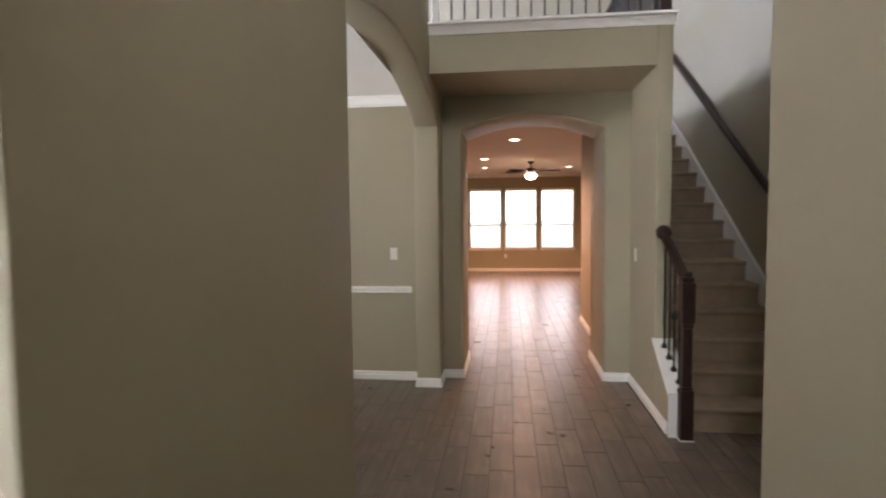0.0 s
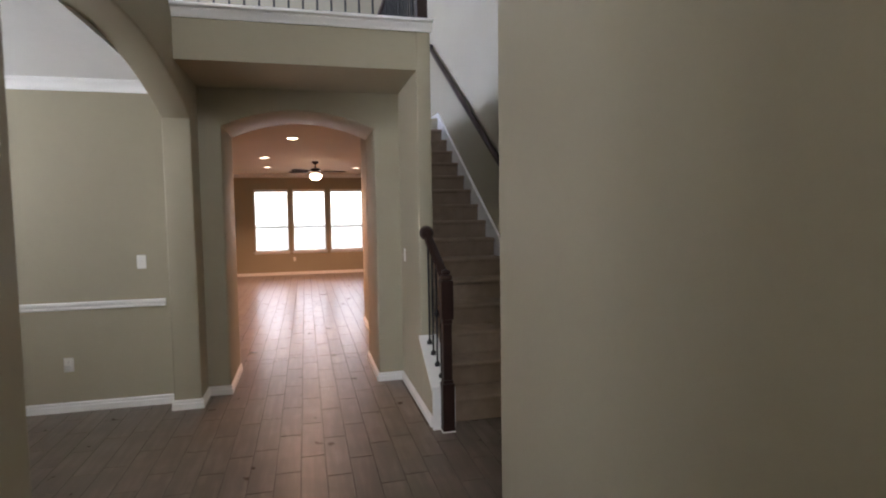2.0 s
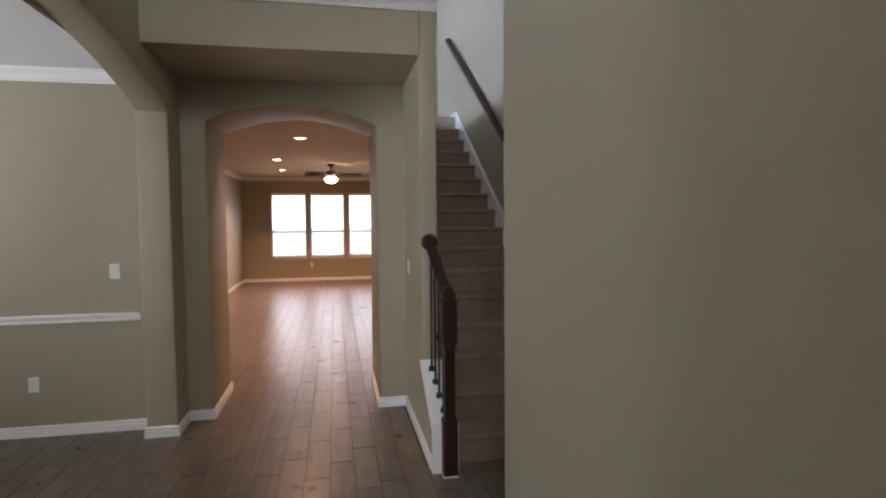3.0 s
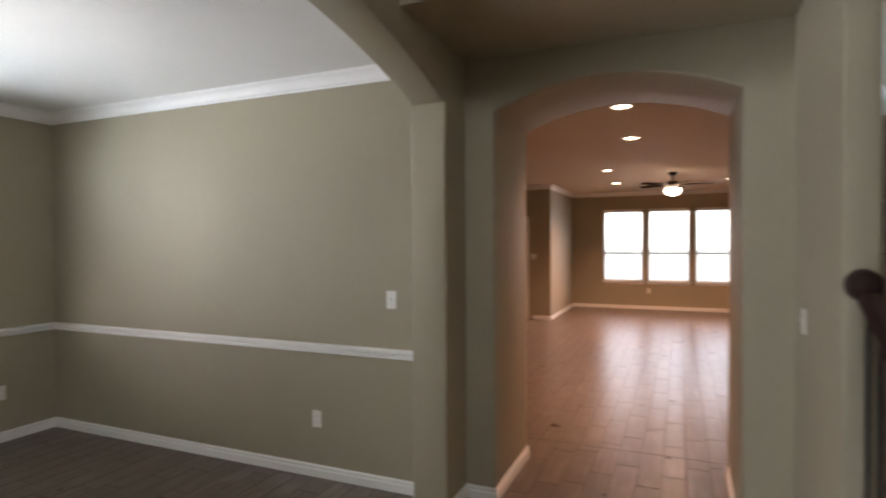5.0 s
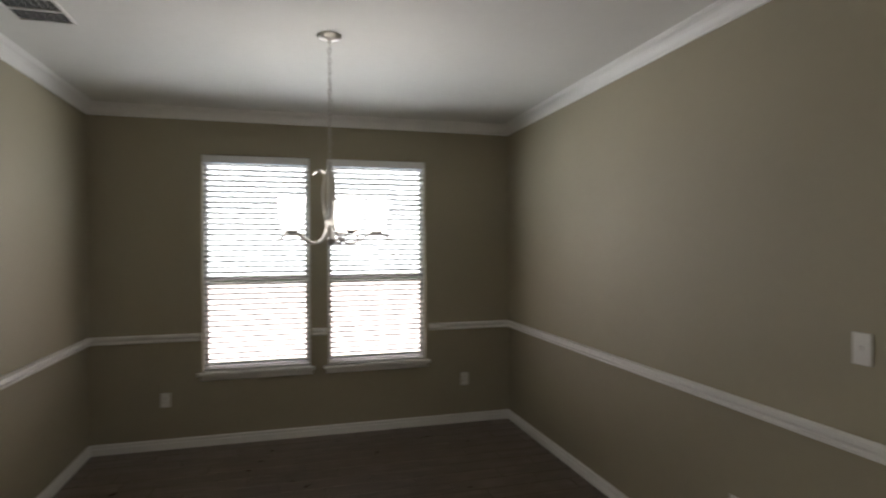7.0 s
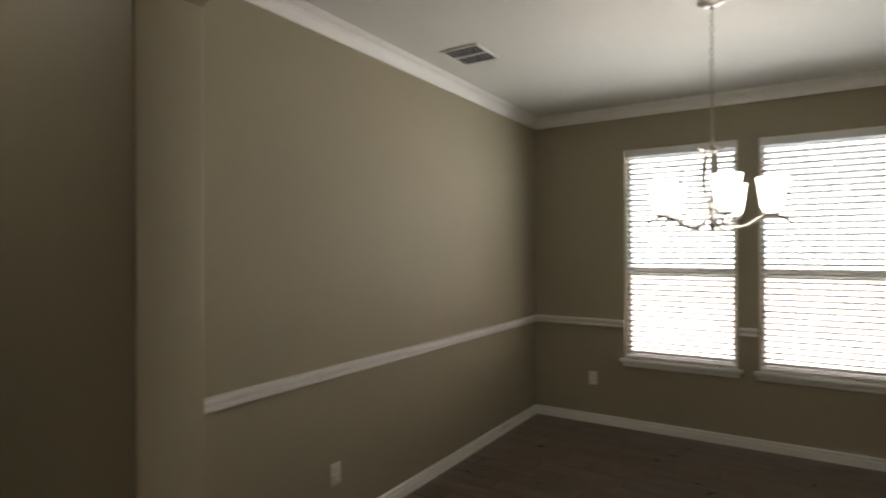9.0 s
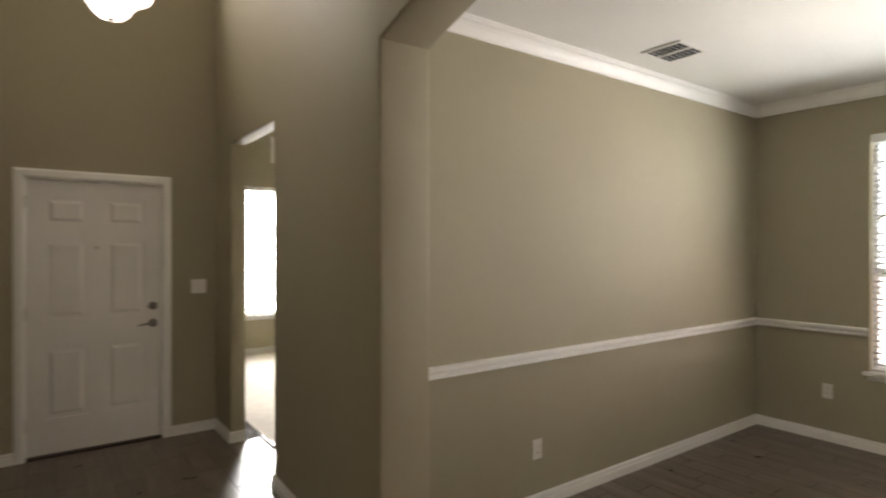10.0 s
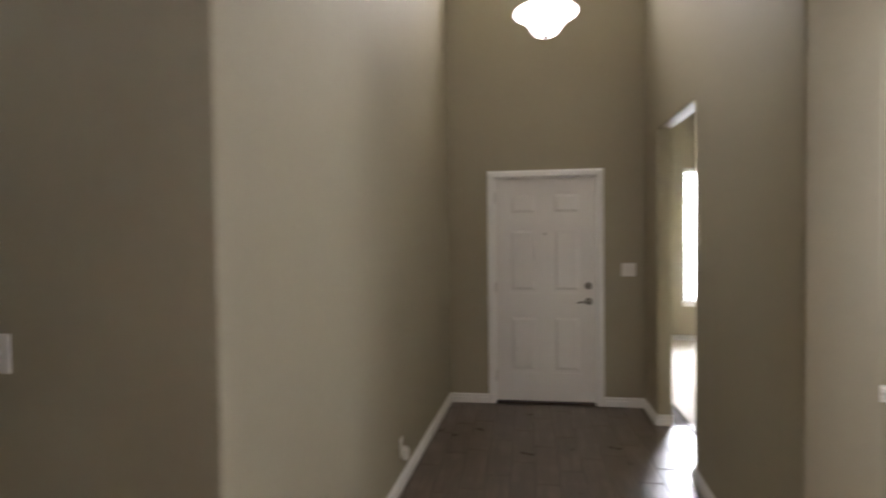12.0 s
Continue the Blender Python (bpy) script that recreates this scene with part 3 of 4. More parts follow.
for i, (a, b) in enumerate(DINING_WINDOWS):
    window(f"window_{i + 1}", "x", DW, 1, a, b, WZ0, WZ1, "white vinyl single-hung dining room window with a painted stool")
    blind("x", DW, 1, a, b, WZ0, WZ1, -24, "lowered white slatted blind with open slats in the dining window", "dining window blinds")
for i, (a, b) in enumerate(LIVING_WINDOWS):
    window(f"window_{i + 3}", "y", LY, -1, a, b, LZ0, LZ1, "white vinyl single-hung living room window in bright daylight")
    blind("y", LY, -1, a, b, LZ0, LZ1, 20, "lowered white slatted blind in a bright living room window", "living room window blinds")
window("window_6", "y", -4.30, 1, *STUDY_WINDOW, 0.55, 2.40, "white vinyl study window in bright daylight")
blind("y", -4.30, 1, *STUDY_WINDOW, 0.55, 2.40, 28, "lowered white slatted blind in the study window", "study window blind")
window("window_8", "y", YD, 1, *ADDED_FOYER_WINDOW, 3.85, 5.05, "white vinyl window high above the front door")
window("window_7", "x", -4.5, 1, *LOFT_WINDOW, 3.85, 5.05, "white vinyl loft window high above the dining room")

# ---------------------------------------------------------------- front door
door = thing("door_1", "closed white six-panel front door with satin nickel hardware", "door", (0, 0, 0), kind="structure")
yb, yf = YD - 0.075, YD - 0.030
DM = (DOOR0 + DOOR1) / 2
px = ((DM - 0.325, DM - 0.060), (DM + 0.060, DM + 0.325))
pz = ((0.275, 0.800), (0.995, 1.585), (1.690, 1.900))
bm = bmesh.new()
for x0, x1 in ((DOOR0 + 0.006, px[0][0]), (px[0][1], px[1][0]), (px[1][1], DOOR1 - 0.006)):
    box(bm, x0, x1, yb, yf, 0.022, DOORH - 0.006)
zz = [0.022] + [v for p in pz for v in p] + [DOORH - 0.006]
for x0, x1 in px:
    for k in range(0, len(zz), 2):
        box(bm, x0, x1, yb, yf, zz[k], zz[k + 1])
part("slab", bm, DOORP, door)
for x0, x1 in px:
    for z0, z1 in pz:
        bm = bmesh.new()
        box(bm, x0, x1, yb + 0.004, yf - 0.012, z0, z1)
        rings = []
        for k, (o, y) in enumerate(((0.0, yf - 0.012), (0.028, yf - 0.012), (0.050, yf - 0.002))):
            rings.append([bm.verts.new((x, y + 0.0005, z)) for x, z in ((x0 + o, z0 + o), (x1 - o, z0 + o), (x1 - o, z1 - o), (x0 + o, z1 - o))])
        for p, q in zip(rings, rings[1:]):
            for i in range(4):
                bm.faces.new((p[i], p[(i + 1) % 4], q[(i + 1) % 4], q[i]))
        bm.faces.new(rings[-1])
        part("panel", bm, DOORP, door)
jm = boxes((DOOR0 - 0.0, DOOR0 + 0.004, YD - 0.135, YD, 0, DOORH), (DOOR1 - 0.004, DOOR1, YD - 0.135, YD, 0, DOORH), (DOOR0 + 0.004, DOOR1 - 0.004, YD - 0.135, YD, DOORH - 0.004, DOORH))
part("jamb", jm, TRIM, door)
CASE = [(0.0, 0.0), (0.0, 0.012), (0.012, 0.019), (0.045, 0.017), (0.058, 0.010), (0.064, 0.008), (0.064, 0.0)]
bm = bmesh.new()
inner = [(DOOR0, 0), (DOOR0, DOORH), (DOOR1, DOORH), (DOOR1, 0)]
rows = []
for i, (x, z) in enumerate(inner):
    sx = -1 if i < 2 else 1
    rows.append([bm.verts.new((x + sx * u, YD + v, z + (u if 0 < i < 3 else 0))) for u, v in CASE])
for p, q in zip(rows, rows[1:]):
    for i in range(len(CASE) - 1):
        bm.faces.new((p[i], p[i + 1], q[i + 1], q[i]))
bm.faces.new(rows[0])
bm.faces.new(rows[-1])
part("casing", bm, TRIM, door)
part("threshold", rbox(DOOR0 + 0.005, DOOR1 - 0.005, YD - 0.135, YD + 0.012, 0.001, 0.020, 0.005), BRONZE, door, "dark metal threshold")
for z in (0.25, 1.05, 1.85):
    part("hinge", rbox(DOOR1 - 0.012, DOOR1 - 0.001, YD - 0.034, YD + 0.004, z - 0.045, z + 0.045, 0.003), NICKEL, door)
bm = bmesh.new()
lathe(bm, [(0, 0), (0.033, 0), (0.033, 0.006), (0.026, 0.012), (0.012, 0.014), (0.012, 0.045), (0, 0.045)], (DOOR0 + 0.064, yf, 0.925), 20, "y")
lever = part("lever_rose", bm, AGED, door, "satin nickel lever handle")
bm = bmesh.new()
tube(bm, [(DOOR0 + 0.057, yf + 0.048, 0.925), (DOOR0 + 0.087, yf + 0.050, 0.926), (DOOR0 + 0.127, yf + 0.046, 0.922), (DOOR0 + 0.170, yf + 0.044, 0.914)], [0.010, 0.009, 0.008, 0.007])
part("lever", bm, AGED, lever)
bm = bmesh.new()
lathe(bm, [(0, 0), (0.033, 0), (0.031, 0.010), (0.024, 0.014), (0.016, 0.016), (0, 0.016)], (DOOR0 + 0.064, yf, 1.062), 20, "y")
bolt = part("deadbolt", bm, AGED, door)
part("thumb_turn", rbox(DOOR0 + 0.058, DOOR0 + 0.070, yf + 0.014, yf + 0.030, 1.046, 1.078, 0.003), AGED, bolt)
bm = bmesh.new()
lathe(bm, [(0, 0), (0.014, 0), (0.012, 0.006), (0.006, 0.008), (0, 0.006)], (DM, yf, 1.525), 16, "y")
part("peephole", bm, NICKEL, door)
# white-cased opening at the living room's inner corner
part("casing", rbox(-2.150, -2.080, 12.910, 12.93, 0, 2.11, 0.004), TRIM, thing("door_2", "white cased opening edge in the living room", "door frame", kind="structure"))

# ---------------------------------------------------------------- stairs
RISE, RUN, Y0 = 0.1905, 0.292, 3.770
stairs = thing("staircase", "straight flight of beige carpeted stairs with white skirt boards", "stairs", (1.9, Y0, 0))


def at_root(ob, root):
    ob.location = ob.location - root.location
    return ob


for i in range(15):
    z, y = RISE * (i + 1), Y0 + RUN * i
    bm = bmesh.new()
    prof = [(y + 0.026, z - RISE), (y + 0.026, z - 0.045), (y + 0.008, z - 0.040), (y + 0.001, z - 0.026), (y + 0.002, z - 0.012), (y + 0.012, z - 0.002), (y + 0.030, z), (y + RUN + 0.024, z), (y + RUN + 0.024, z - RISE)]
    r0 = [bm.verts.new((SX0 + 0.004, u, v)) for u, v in prof]
    r1 = [bm.verts.new((SX1 - 0.026, u, v)) for u, v in prof]
    for k in range(len(prof)):
        j = (k + 1) % len(prof)
        bm.faces.new((r0[k], r0[j], r1[j], r1[k]))
    bm.faces.new(r0)
    bm.faces.new(list(reversed(r1)))
    at_root(part("step", bm, CARPET, stairs, "beige carpeted step with a rounded nosing" if i == 0 else "", True), stairs)
z16 = 16 * RISE
bm = boxes((SX0 + 0.004, SX1 - 0.026, Y0 + RUN * 15 + 0.026, Y0 + RUN * 15 + 0.05, z16 - RISE, z16 - 0.001), (SX0 + 0.004, SX1 - 0.004, Y0 + RUN * 15 - 0.004, 9.58, z16 - 0.03, z16 + 0.012))
at_root(part("landing_carpet", bm, CARPET, stairs), stairs)


def nose(y):
    return RISE * (1 + (y - Y0) / RUN)


ya, yc = Y0 - 0.02, Y0 + RUN * 15
sk = [(ya, 0.0), (ya, nose(ya) + 0.10), (yc, nose(yc) + 0.10), (yc + 0.5, nose(yc) + 0.10), (yc + 0.5, nose(yc) - 0.1), (yc, nose(yc) - 0.3), (ya + 0.5, 0.0)]
at_root(part("skirt_board", slab(sk, "x", SX1 - 0.024, SX1 - 0.002), TRIM, stairs, "white painted skirt board"), stairs)
bm = bmesh.new()
sweep(bm, [(0, -0.012), (0.008, -0.012), (0.008, 0.010), (0, 0.014)], (SX1 - 0.024, ya, nose(ya) + 0.088), (SX1 - 0.024, yc, nose(yc) + 0.088), (-1, 0, 0))
at_root(part("skirt_cap", bm, TRIM, stairs), stairs)

# sloped kerb of the open stair side, with white cap
kz = lambda y: 0.615 + (y - YF) * 0.655  # noqa: E731
ky0 = 3.690
kerb = [(ky0, 0), (YF, 0), (YF, kz(YF) - 0.022), (ky0, kz(ky0) - 0.022)]
structure("wall_stair_kerb", slab(kerb, "x", HX, SX0), PAINT, "low sloped kerb wall beside the first steps", "wall")
bm = bmesh.new()
cap = [(ky0 - 0.012, kz(ky0) - 0.030), (YF, kz(YF) - 0.022), (YF, kz(YF) + 0.004), (ky0 - 0.012, kz(ky0) - 0.004)]
for p in (slab(cap, "x", HX - 0.018, SX0 + 0.022),):
    structure("stair_kerb_trim", p, TRIM, "white painted cap on the sloped stair kerb", "trim")
structure("stair_end_trim", boxes((HX - 0.012, 1.352, ky0 - 0.014, ky0 - 0.002, 0, kz(ky0) - 0.032), (1.436, SX0 + 0.05, ky0 + 0.0, Y0 + 0.02, 0, kz(ky0) - 0.02)), TRIM, "white painted board closing the stair kerb", "trim")

railing = thing("stair_railing", "dark wood newel and rail with black balusters at stair foot", "railing", (1.39, 3.68, 0))
nx, ny = 1.394, 3.650
bm = bmesh.new()
for x0, z0, z1, bv in ((0.045, 0.006, 0.36, 0.004), (0.038, 0.36, 0.385, 0.008), (0.033, 0.385, 0.80, 0.006), (0.038, 0.80, 0.835, 0.008), (0.046, 0.835, 1.12, 0.006), (0.040, 1.12, 1.16, 0.012), (0.030, 1.16, 1.195, 0.014)):
    box(bm, nx - x0, nx + x0, ny - x0, ny + x0, z0, z1, bv)
at_root(part("newel_post", bm, WOOD, railing, "dark stained wooden newel post"), railing)
bm = bmesh.new()
prof = [(-0.030, -0.030), (0.030, -0.030), (0.034, -0.010), (0.026, 0.006), (0.030, 0.018), (0.018, 0.030), (-0.018, 0.030), (-0.030, 0.018), (-0.026, 0.006), (-0.034, -0.010)]
pa, pb = Vector((1.388, ny + 0.02, 1.150)), Vector((1.362, YF - 0.012, 1.440))
rows = [[bm.verts.new(p + Vector((u, 0, v))) for u, v in prof] for p in (pa, pb)]
for i in range(len(prof)):
    j = (i + 1) % len(prof)
    bm.faces.new((rows[0][i], rows[0][j], rows[1][j], rows[1][i]))
bm.faces.new(rows[0])
bm.faces.new(list(reversed(rows[1])))
at_root(part("handrail", bm, WOOD, railing, "", True), railing)
bm = bmesh.new()
lathe(bm, [(0, -0.075), (0.030, -0.070), (0.048, -0.052), (0.055, -0.028), (0.052, -0.008), (0.058, 0.0), (0, 0.0)], (1.358, YF - 0.002, 1.452), 24, "y")
at_root(part("rosette", bm, WOOD, railing, "rounded dark wood rail end against the wall", True), railing)
bm = rbox(nx - 0.050, nx + 0.050, ny - 0.050, ny + 0.050, 0, 0.006, 0.001, 1)
at_root(part("base_trim", bm, TRIM, railing), railing)
for k in range(4):
    y = 3.75 + 0.098 * k
    x = 1.376 - 0.008 * k
    z0, z1 = kz(y) + 0.006, 1.150 + (y - ny - 0.02) * 0.667 - 0.02
    bm = bmesh.new()
    box(bm, x - 0.0065, x + 0.0065, y - 0.0065, y + 0.0065, z0, z1, 0.0015, 1)
    bl = at_root(part("baluster", bm, IRON, railing), railing)
    bm = bmesh.new()
    lathe(bm, [(0, -0.002), (0.021, -0.002), (0.022, 0.012), (0.018, 0.026), (0.010, 0.034), (0, 0.034)], (x, y, z0), 14)
    sh = part("shoe", bm, IRON, bl, "", True)
    if k == 1:
        bm = bmesh.new()
        zk = (z0 + z1) / 2
        lathe(bm, [(0, -0.034), (0.010, -0.030), (0.020, -0.012), (0.022, 0.0), (0.020, 0.012), (0.010, 0.030), (0, 0.034)], (x, y, zk), 14)
        part("knuckle", bm, IRON, bl, "", True)

wall_rail = thing("stair_handrail", "dark stained round wooden handrail along the stair wall", "handrail", (SX1 - 0.07, 4.0, 0.9))
hy = [3.80, 3.88, 8.45, 8.51]
bm = bmesh.new()
tube(bm, [(SX1 - 0.015, hy[0], nose(hy[0]) + 0.985), (SX1 - 0.065, hy[1], nose(hy[1]) + 0.985), (SX1 - 0.065, hy[2], nose(hy[2]) + 0.985), (SX1 - 0.015, hy[3], nose(hy[2]) + 1.005)], 0.034, 14)
at_root(part("rail", bm, WOOD, wall_rail, "", True), wall_rail)
for y in (4.1, 5.5, 6.9, 8.1):
    bm = bmesh.new()
    z = nose(y) + 0.955
    tube(bm, [(SX1 - 0.002, y, z - 0.06), (SX1 - 0.04, y, z - 0.055), (SX1 - 0.063, y, z - 0.03), (SX1 - 0.065, y, z)], 0.007, 8)
    at_root(part("bracket", bm, NICKEL, wall_rail), wall_rail)


def guard(name, label, along, fixed, u0, u1, z, post, step=0.105):
    """A balustrade on the loft: post, rail and slim iron balusters."""
    root = thing(name, label, "railing", (fixed if along == "y" else u0, u0 if along == "y" else fixed, z))
    P = (lambda u, d: (u, fixed + d)) if along == "x" else (lambda u, d: (fixed + d, u))
    bm = bmesh.new()
    (x0, y0), (x1, y1) = P(u0, -0.03), P(u1, 0.03)
    box(bm, x0, x1, y0, y1, z + 0.90, z + 0.96, 0.015)
    at_root(part("handrail", bm, WOOD, root), root)
    u = u0 + 0.157
    while u < u1 - 0.04:
        x, y = P(u, 0)
        bm = bmesh.new()
        box(bm, x - 0.008, x + 0.008, y - 0.008, y + 0.008, z - 0.003, z + 0.90, 0.0015, 1)
        at_root(part("baluster", bm, IRON, root), root)
        u += step
    for u, mat, w in post:
        x, y = P(u, 0)
        bm = bmesh.new()
        box(bm, x - w, x + w, y - w, y + w, z - 0.003, z + 1.02, 0.006)
        box(bm, x - w - 0.012, x + w + 0.012, y - w - 0.012, y + w + 0.012, z + 1.02, z + 1.05, 0.008)
        at_root(part("post", bm, mat, root), root)
    return root


guard("loft_railing", "dark wood rail with black iron balusters along the loft edge", "x", YF + 0.03, XL + 0.03, 1.35, LF + 0.062, ((XL + 0.06, TRIM, 0.025), (1.355, WOOD, 0.042)))
guard("landing_railing", "dark wood rail with black iron balusters beside the stairwell", "y", 1.355, YF + 0.10, 8.1, LF + 0.001, ((8.05, WOOD, 0.042),))

# ---------------------------------------------------------------- lamps


def chain_link(bm, c, turn, r=0.011, h=0.017, w=0.0022):
    pts = []
    for i in range(13):
        a = 2 * math.pi * i / 12
        u, v = r * math.cos(a) * 0.75, h * math.sin(a)
        pts.append((c[0] + u * math.cos(turn), c[1] + u * math.sin(turn), c[2] + v))
    tube(bm, pts, w, 6)


def bezier(p0, p1, p2, p3, n=12):
    out = []
    for i in range(n + 1):
        t = i / n
        out.append(tuple(Vector(p0) * (1 - t) ** 3 + Vector(p1) * 3 * t * (1 - t) ** 2 + Vector(p2) * 3 * t * t * (1 - t) + Vector(p3) * t ** 3))
    return out


def ribbon(bm, pts, side, w=0.010, t=0.002):
    """A flat metal strip along points, tapering to its ends; side: the way of its width."""
    side = Vector(side)
    pts = [Vector(p) for p in pts]
    rings = []
    for i, p in enumerate(pts):
        d = (pts[min(i + 1, len(pts) - 1)] - pts[max(i - 1, 0)]).normalized()
        n = d.cross(side).normalized()
        k = w * (0.45 + 0.55 * math.sin(math.pi * (i + 0.5) / len(pts)))
        rings.append([bm.verts.new(p + side * a * k + n * b * t) for a, b in ((-1, -1), (1, -1), (1, 1), (-1, 1))])
    for a, b in zip(rings, rings[1:]):
        for k in range(4):
            bm.faces.new((a[k], a[(k + 1) % 4], b[(k + 1) % 4], b[k]))
    bm.faces.new(rings[0])
    bm.faces.new(list(reversed(rings[-1])))


cx, cy = CHANDELIER
ch = thing("chandelier", "five-arm brushed nickel chandelier with lit frosted glass shades", "chandelier", (cx, cy, CH))
bm = bmesh.new()
lathe(bm, [(0, 0.0), (0.066, 0.0), (0.066, -0.006), (0.056, -0.016), (0.030, -0.026), (0.010, -0.030), (0.008, -0.044), (0, -0.044)], (0, 0, 0), 28)
part("canopy", bm, NICKEL, ch, "", True)
bm = bmesh.new()
z, k = -0.052, 0
while z > -0.665:
    chain_link(bm, (0.002 * math.sin(k * 1.7), 0.002 * math.cos(k * 2.3), z), k * math.pi / 2)
    z -= 0.0275
    k += 1
part("chain", bm, NICKEL, ch)
bm = bmesh.new()
lathe(bm, [(0, -0.672), (0.007, -0.676), (0.009, -0.700), (0.014, -0.708), (0.010, -0.720), (0.010, -0.960), (0.018, -0.972), (0.026, -0.985), (0.026, -1.012), (0.014, -1.026), (0.012, -1.075), (0.020, -1.086), (0.014, -1.104), (0.006, -1.118), (0, -1.122)], (0, 0, 0), 20)
part("column", bm, NICKEL, ch, "", True)
for i in range(5):
    w = radians(72 * i + 20)
    dx, dy = math.cos(w), math.sin(w)
    A = lambda r, z: (dx * r, dy * r, z)  # noqa: E731
    bm = bmesh.new()
    pts = bezier(A(0.016, -1.000), A(0.040, -1.140), A(0.130, -1.120), A(0.190, -1.070), 12) + bezier(A(0.190, -1.070), A(0.230, -1.040), A(0.290, -1.050), A(0.330, -1.092), 8)[1:]
    tube(bm, pts, 0.0065, 8)
    arm = part("arm", bm, NICKEL, ch, "", True)
    bm = bmesh.new()
    ribbon(bm, bezier(A(0.020, -0.995), A(0.062, -0.900), A(0.048, -0.800), A(0.034, -0.755), 10) + bezier(A(0.034, -0.755), A(0.040, -0.720), A(0.075, -0.705), A(0.102, -0.735), 6)[1:], (-dy, dx, 0))
    part("scroll", bm, NICKEL, arm, "", True)
    bm = bmesh.new()
    lathe(bm, [(0, -1.056), (0.020, -1.056), (0.036, -1.048), (0.030, -1.040), (0.016, -1.036), (0.016, -1.024), (0, -1.024)], A(0.250, 0), 16)
    part("cup", bm, NICKEL, arm, "", True)
    bm = bmesh.new()
    lathe(bm, [(0.0, -1.034), (0.0352, -1.034), (0.0448, -1.0158), (0.0528, -0.9626), (0.0624, -0.8942), (0.0656, -0.8759), (0.0624, -0.8759), (0.0584, -0.8957), (0.0488, -0.9626), (0.04, -1.0127), (0.032, -1.0279), (0.0, -1.0279)], A(0.250, 0), 24)
    part("shade", bm, SHADE, arm, "frosted white glass shade open at the top", True)

pd = thing("pendant_light", "lit alabaster glass bowl pendant on a long nickel stem", "pendant lamp", (*PENDANT, UP))
bm = bmesh.new()
lathe(bm, [(0, 0), (0.070, 0), (0.068, -0.010), (0.040, -0.028), (0.010, -0.034), (0, -0.034)], (0, 0, 0), 24)
part("canopy", bm, NICKEL, pd, "", True)
bm = bmesh.new()
tube(bm, [(0, 0, -0.03), (0, 0, 3.10 - UP)], 0.008, 10)
part("stem", bm, NICKEL, pd)
bm = bmesh.new()
zb = 2.797 - UP
outer = [(0.030, 0.0), (0.060, 0.006), (0.088, 0.030), (0.112, 0.068), (0.140, 0.100), (0.174, 0.122), (0.198, 0.134), (0.207, 0.146), (0.204, 0.158), (0.190, 0.170), (0.160, 0.182), (0.110, 0.192), (0.050, 0.197)]
lathe(bm, [(0, 0.0)] + outer + [(0, 0.198)], (0, 0, zb), 40)
part("bowl", bm, BOWL, pd, "lit swirled alabaster glass bowl", True)
bm = bmesh.new()
lathe(bm, [(0, -0.022), (0.006, -0.020), (0.012, -0.010), (0.020, -0.004), (0.020, 0.003), (0, 0.003)], (0, 0, zb), 18)
part("finial", bm, NICKEL, pd, "", True)
bm = bmesh.new()
lathe(bm, [(0, 0.300), (0.014, 0.298), (0.030, 0.280), (0.034, 0.262), (0.010, 0.258), (0.010, 0.02), (0, 0.02)], (0, 0, zb), 18)
part("socket_cap", bm, WHITE_VINYL, pd, "", True)
first = None
for x, y in RECESSED:
    if first is None:
        first = thing("recessed_light", "lit round recessed ceiling light with a white trim", "ceiling light", (x, y, CH), "recessed ceiling lights")
        bm = bmesh.new()
        lathe(bm, [(0.072, -0.001), (0.098, -0.001), (0.100, -0.005), (0.094, -0.010), (0.078, -0.012), (0.072, -0.006), (0.072, -0.001)], (0, 0, 0), 32)
        part("trim_ring", bm, TRIM, first, "", True)
        bm = bmesh.new()
        lathe(bm, [(0, -0.009), (0.040, -0.008), (0.071, -0.003), (0, -0.002)], (0, 0, 0), 32)
        part("lens", bm, BULB, first, "glowing warm lens", True)
    else:
        copy_thing(first, pose(x, y, CH))

fan = thing("ceiling_fan", "dark bronze ceiling fan with walnut blades and a lit glass bowl", "ceiling fan", (*FAN, CH))
bm = bmesh.new()
lathe(bm, [(0, 0), (0.070, 0), (0.066, -0.030), (0.040, -0.055), (0.014, -0.060), (0.014, -0.130), (0.050, -0.136), (0.095, -0.150), (0.105, -0.180), (0.100, -0.225), (0.070, -0.245), (0.055, -0.262), (0, -0.262)], (0, 0, 0), 28)
part("motor", bm, BRONZE, fan, "", True)
bm = bmesh.new()
lathe(bm, [(0.062, -0.262), (0.118, -0.275), (0.125, -0.300), (0.108, -0.345), (0.070, -0.375), (0.020, -0.388), (0, -0.388)], (0, 0, 0), 28)
part("light_bowl", bm, FANGLASS, fan, "glowing frosted glass bowl", True)
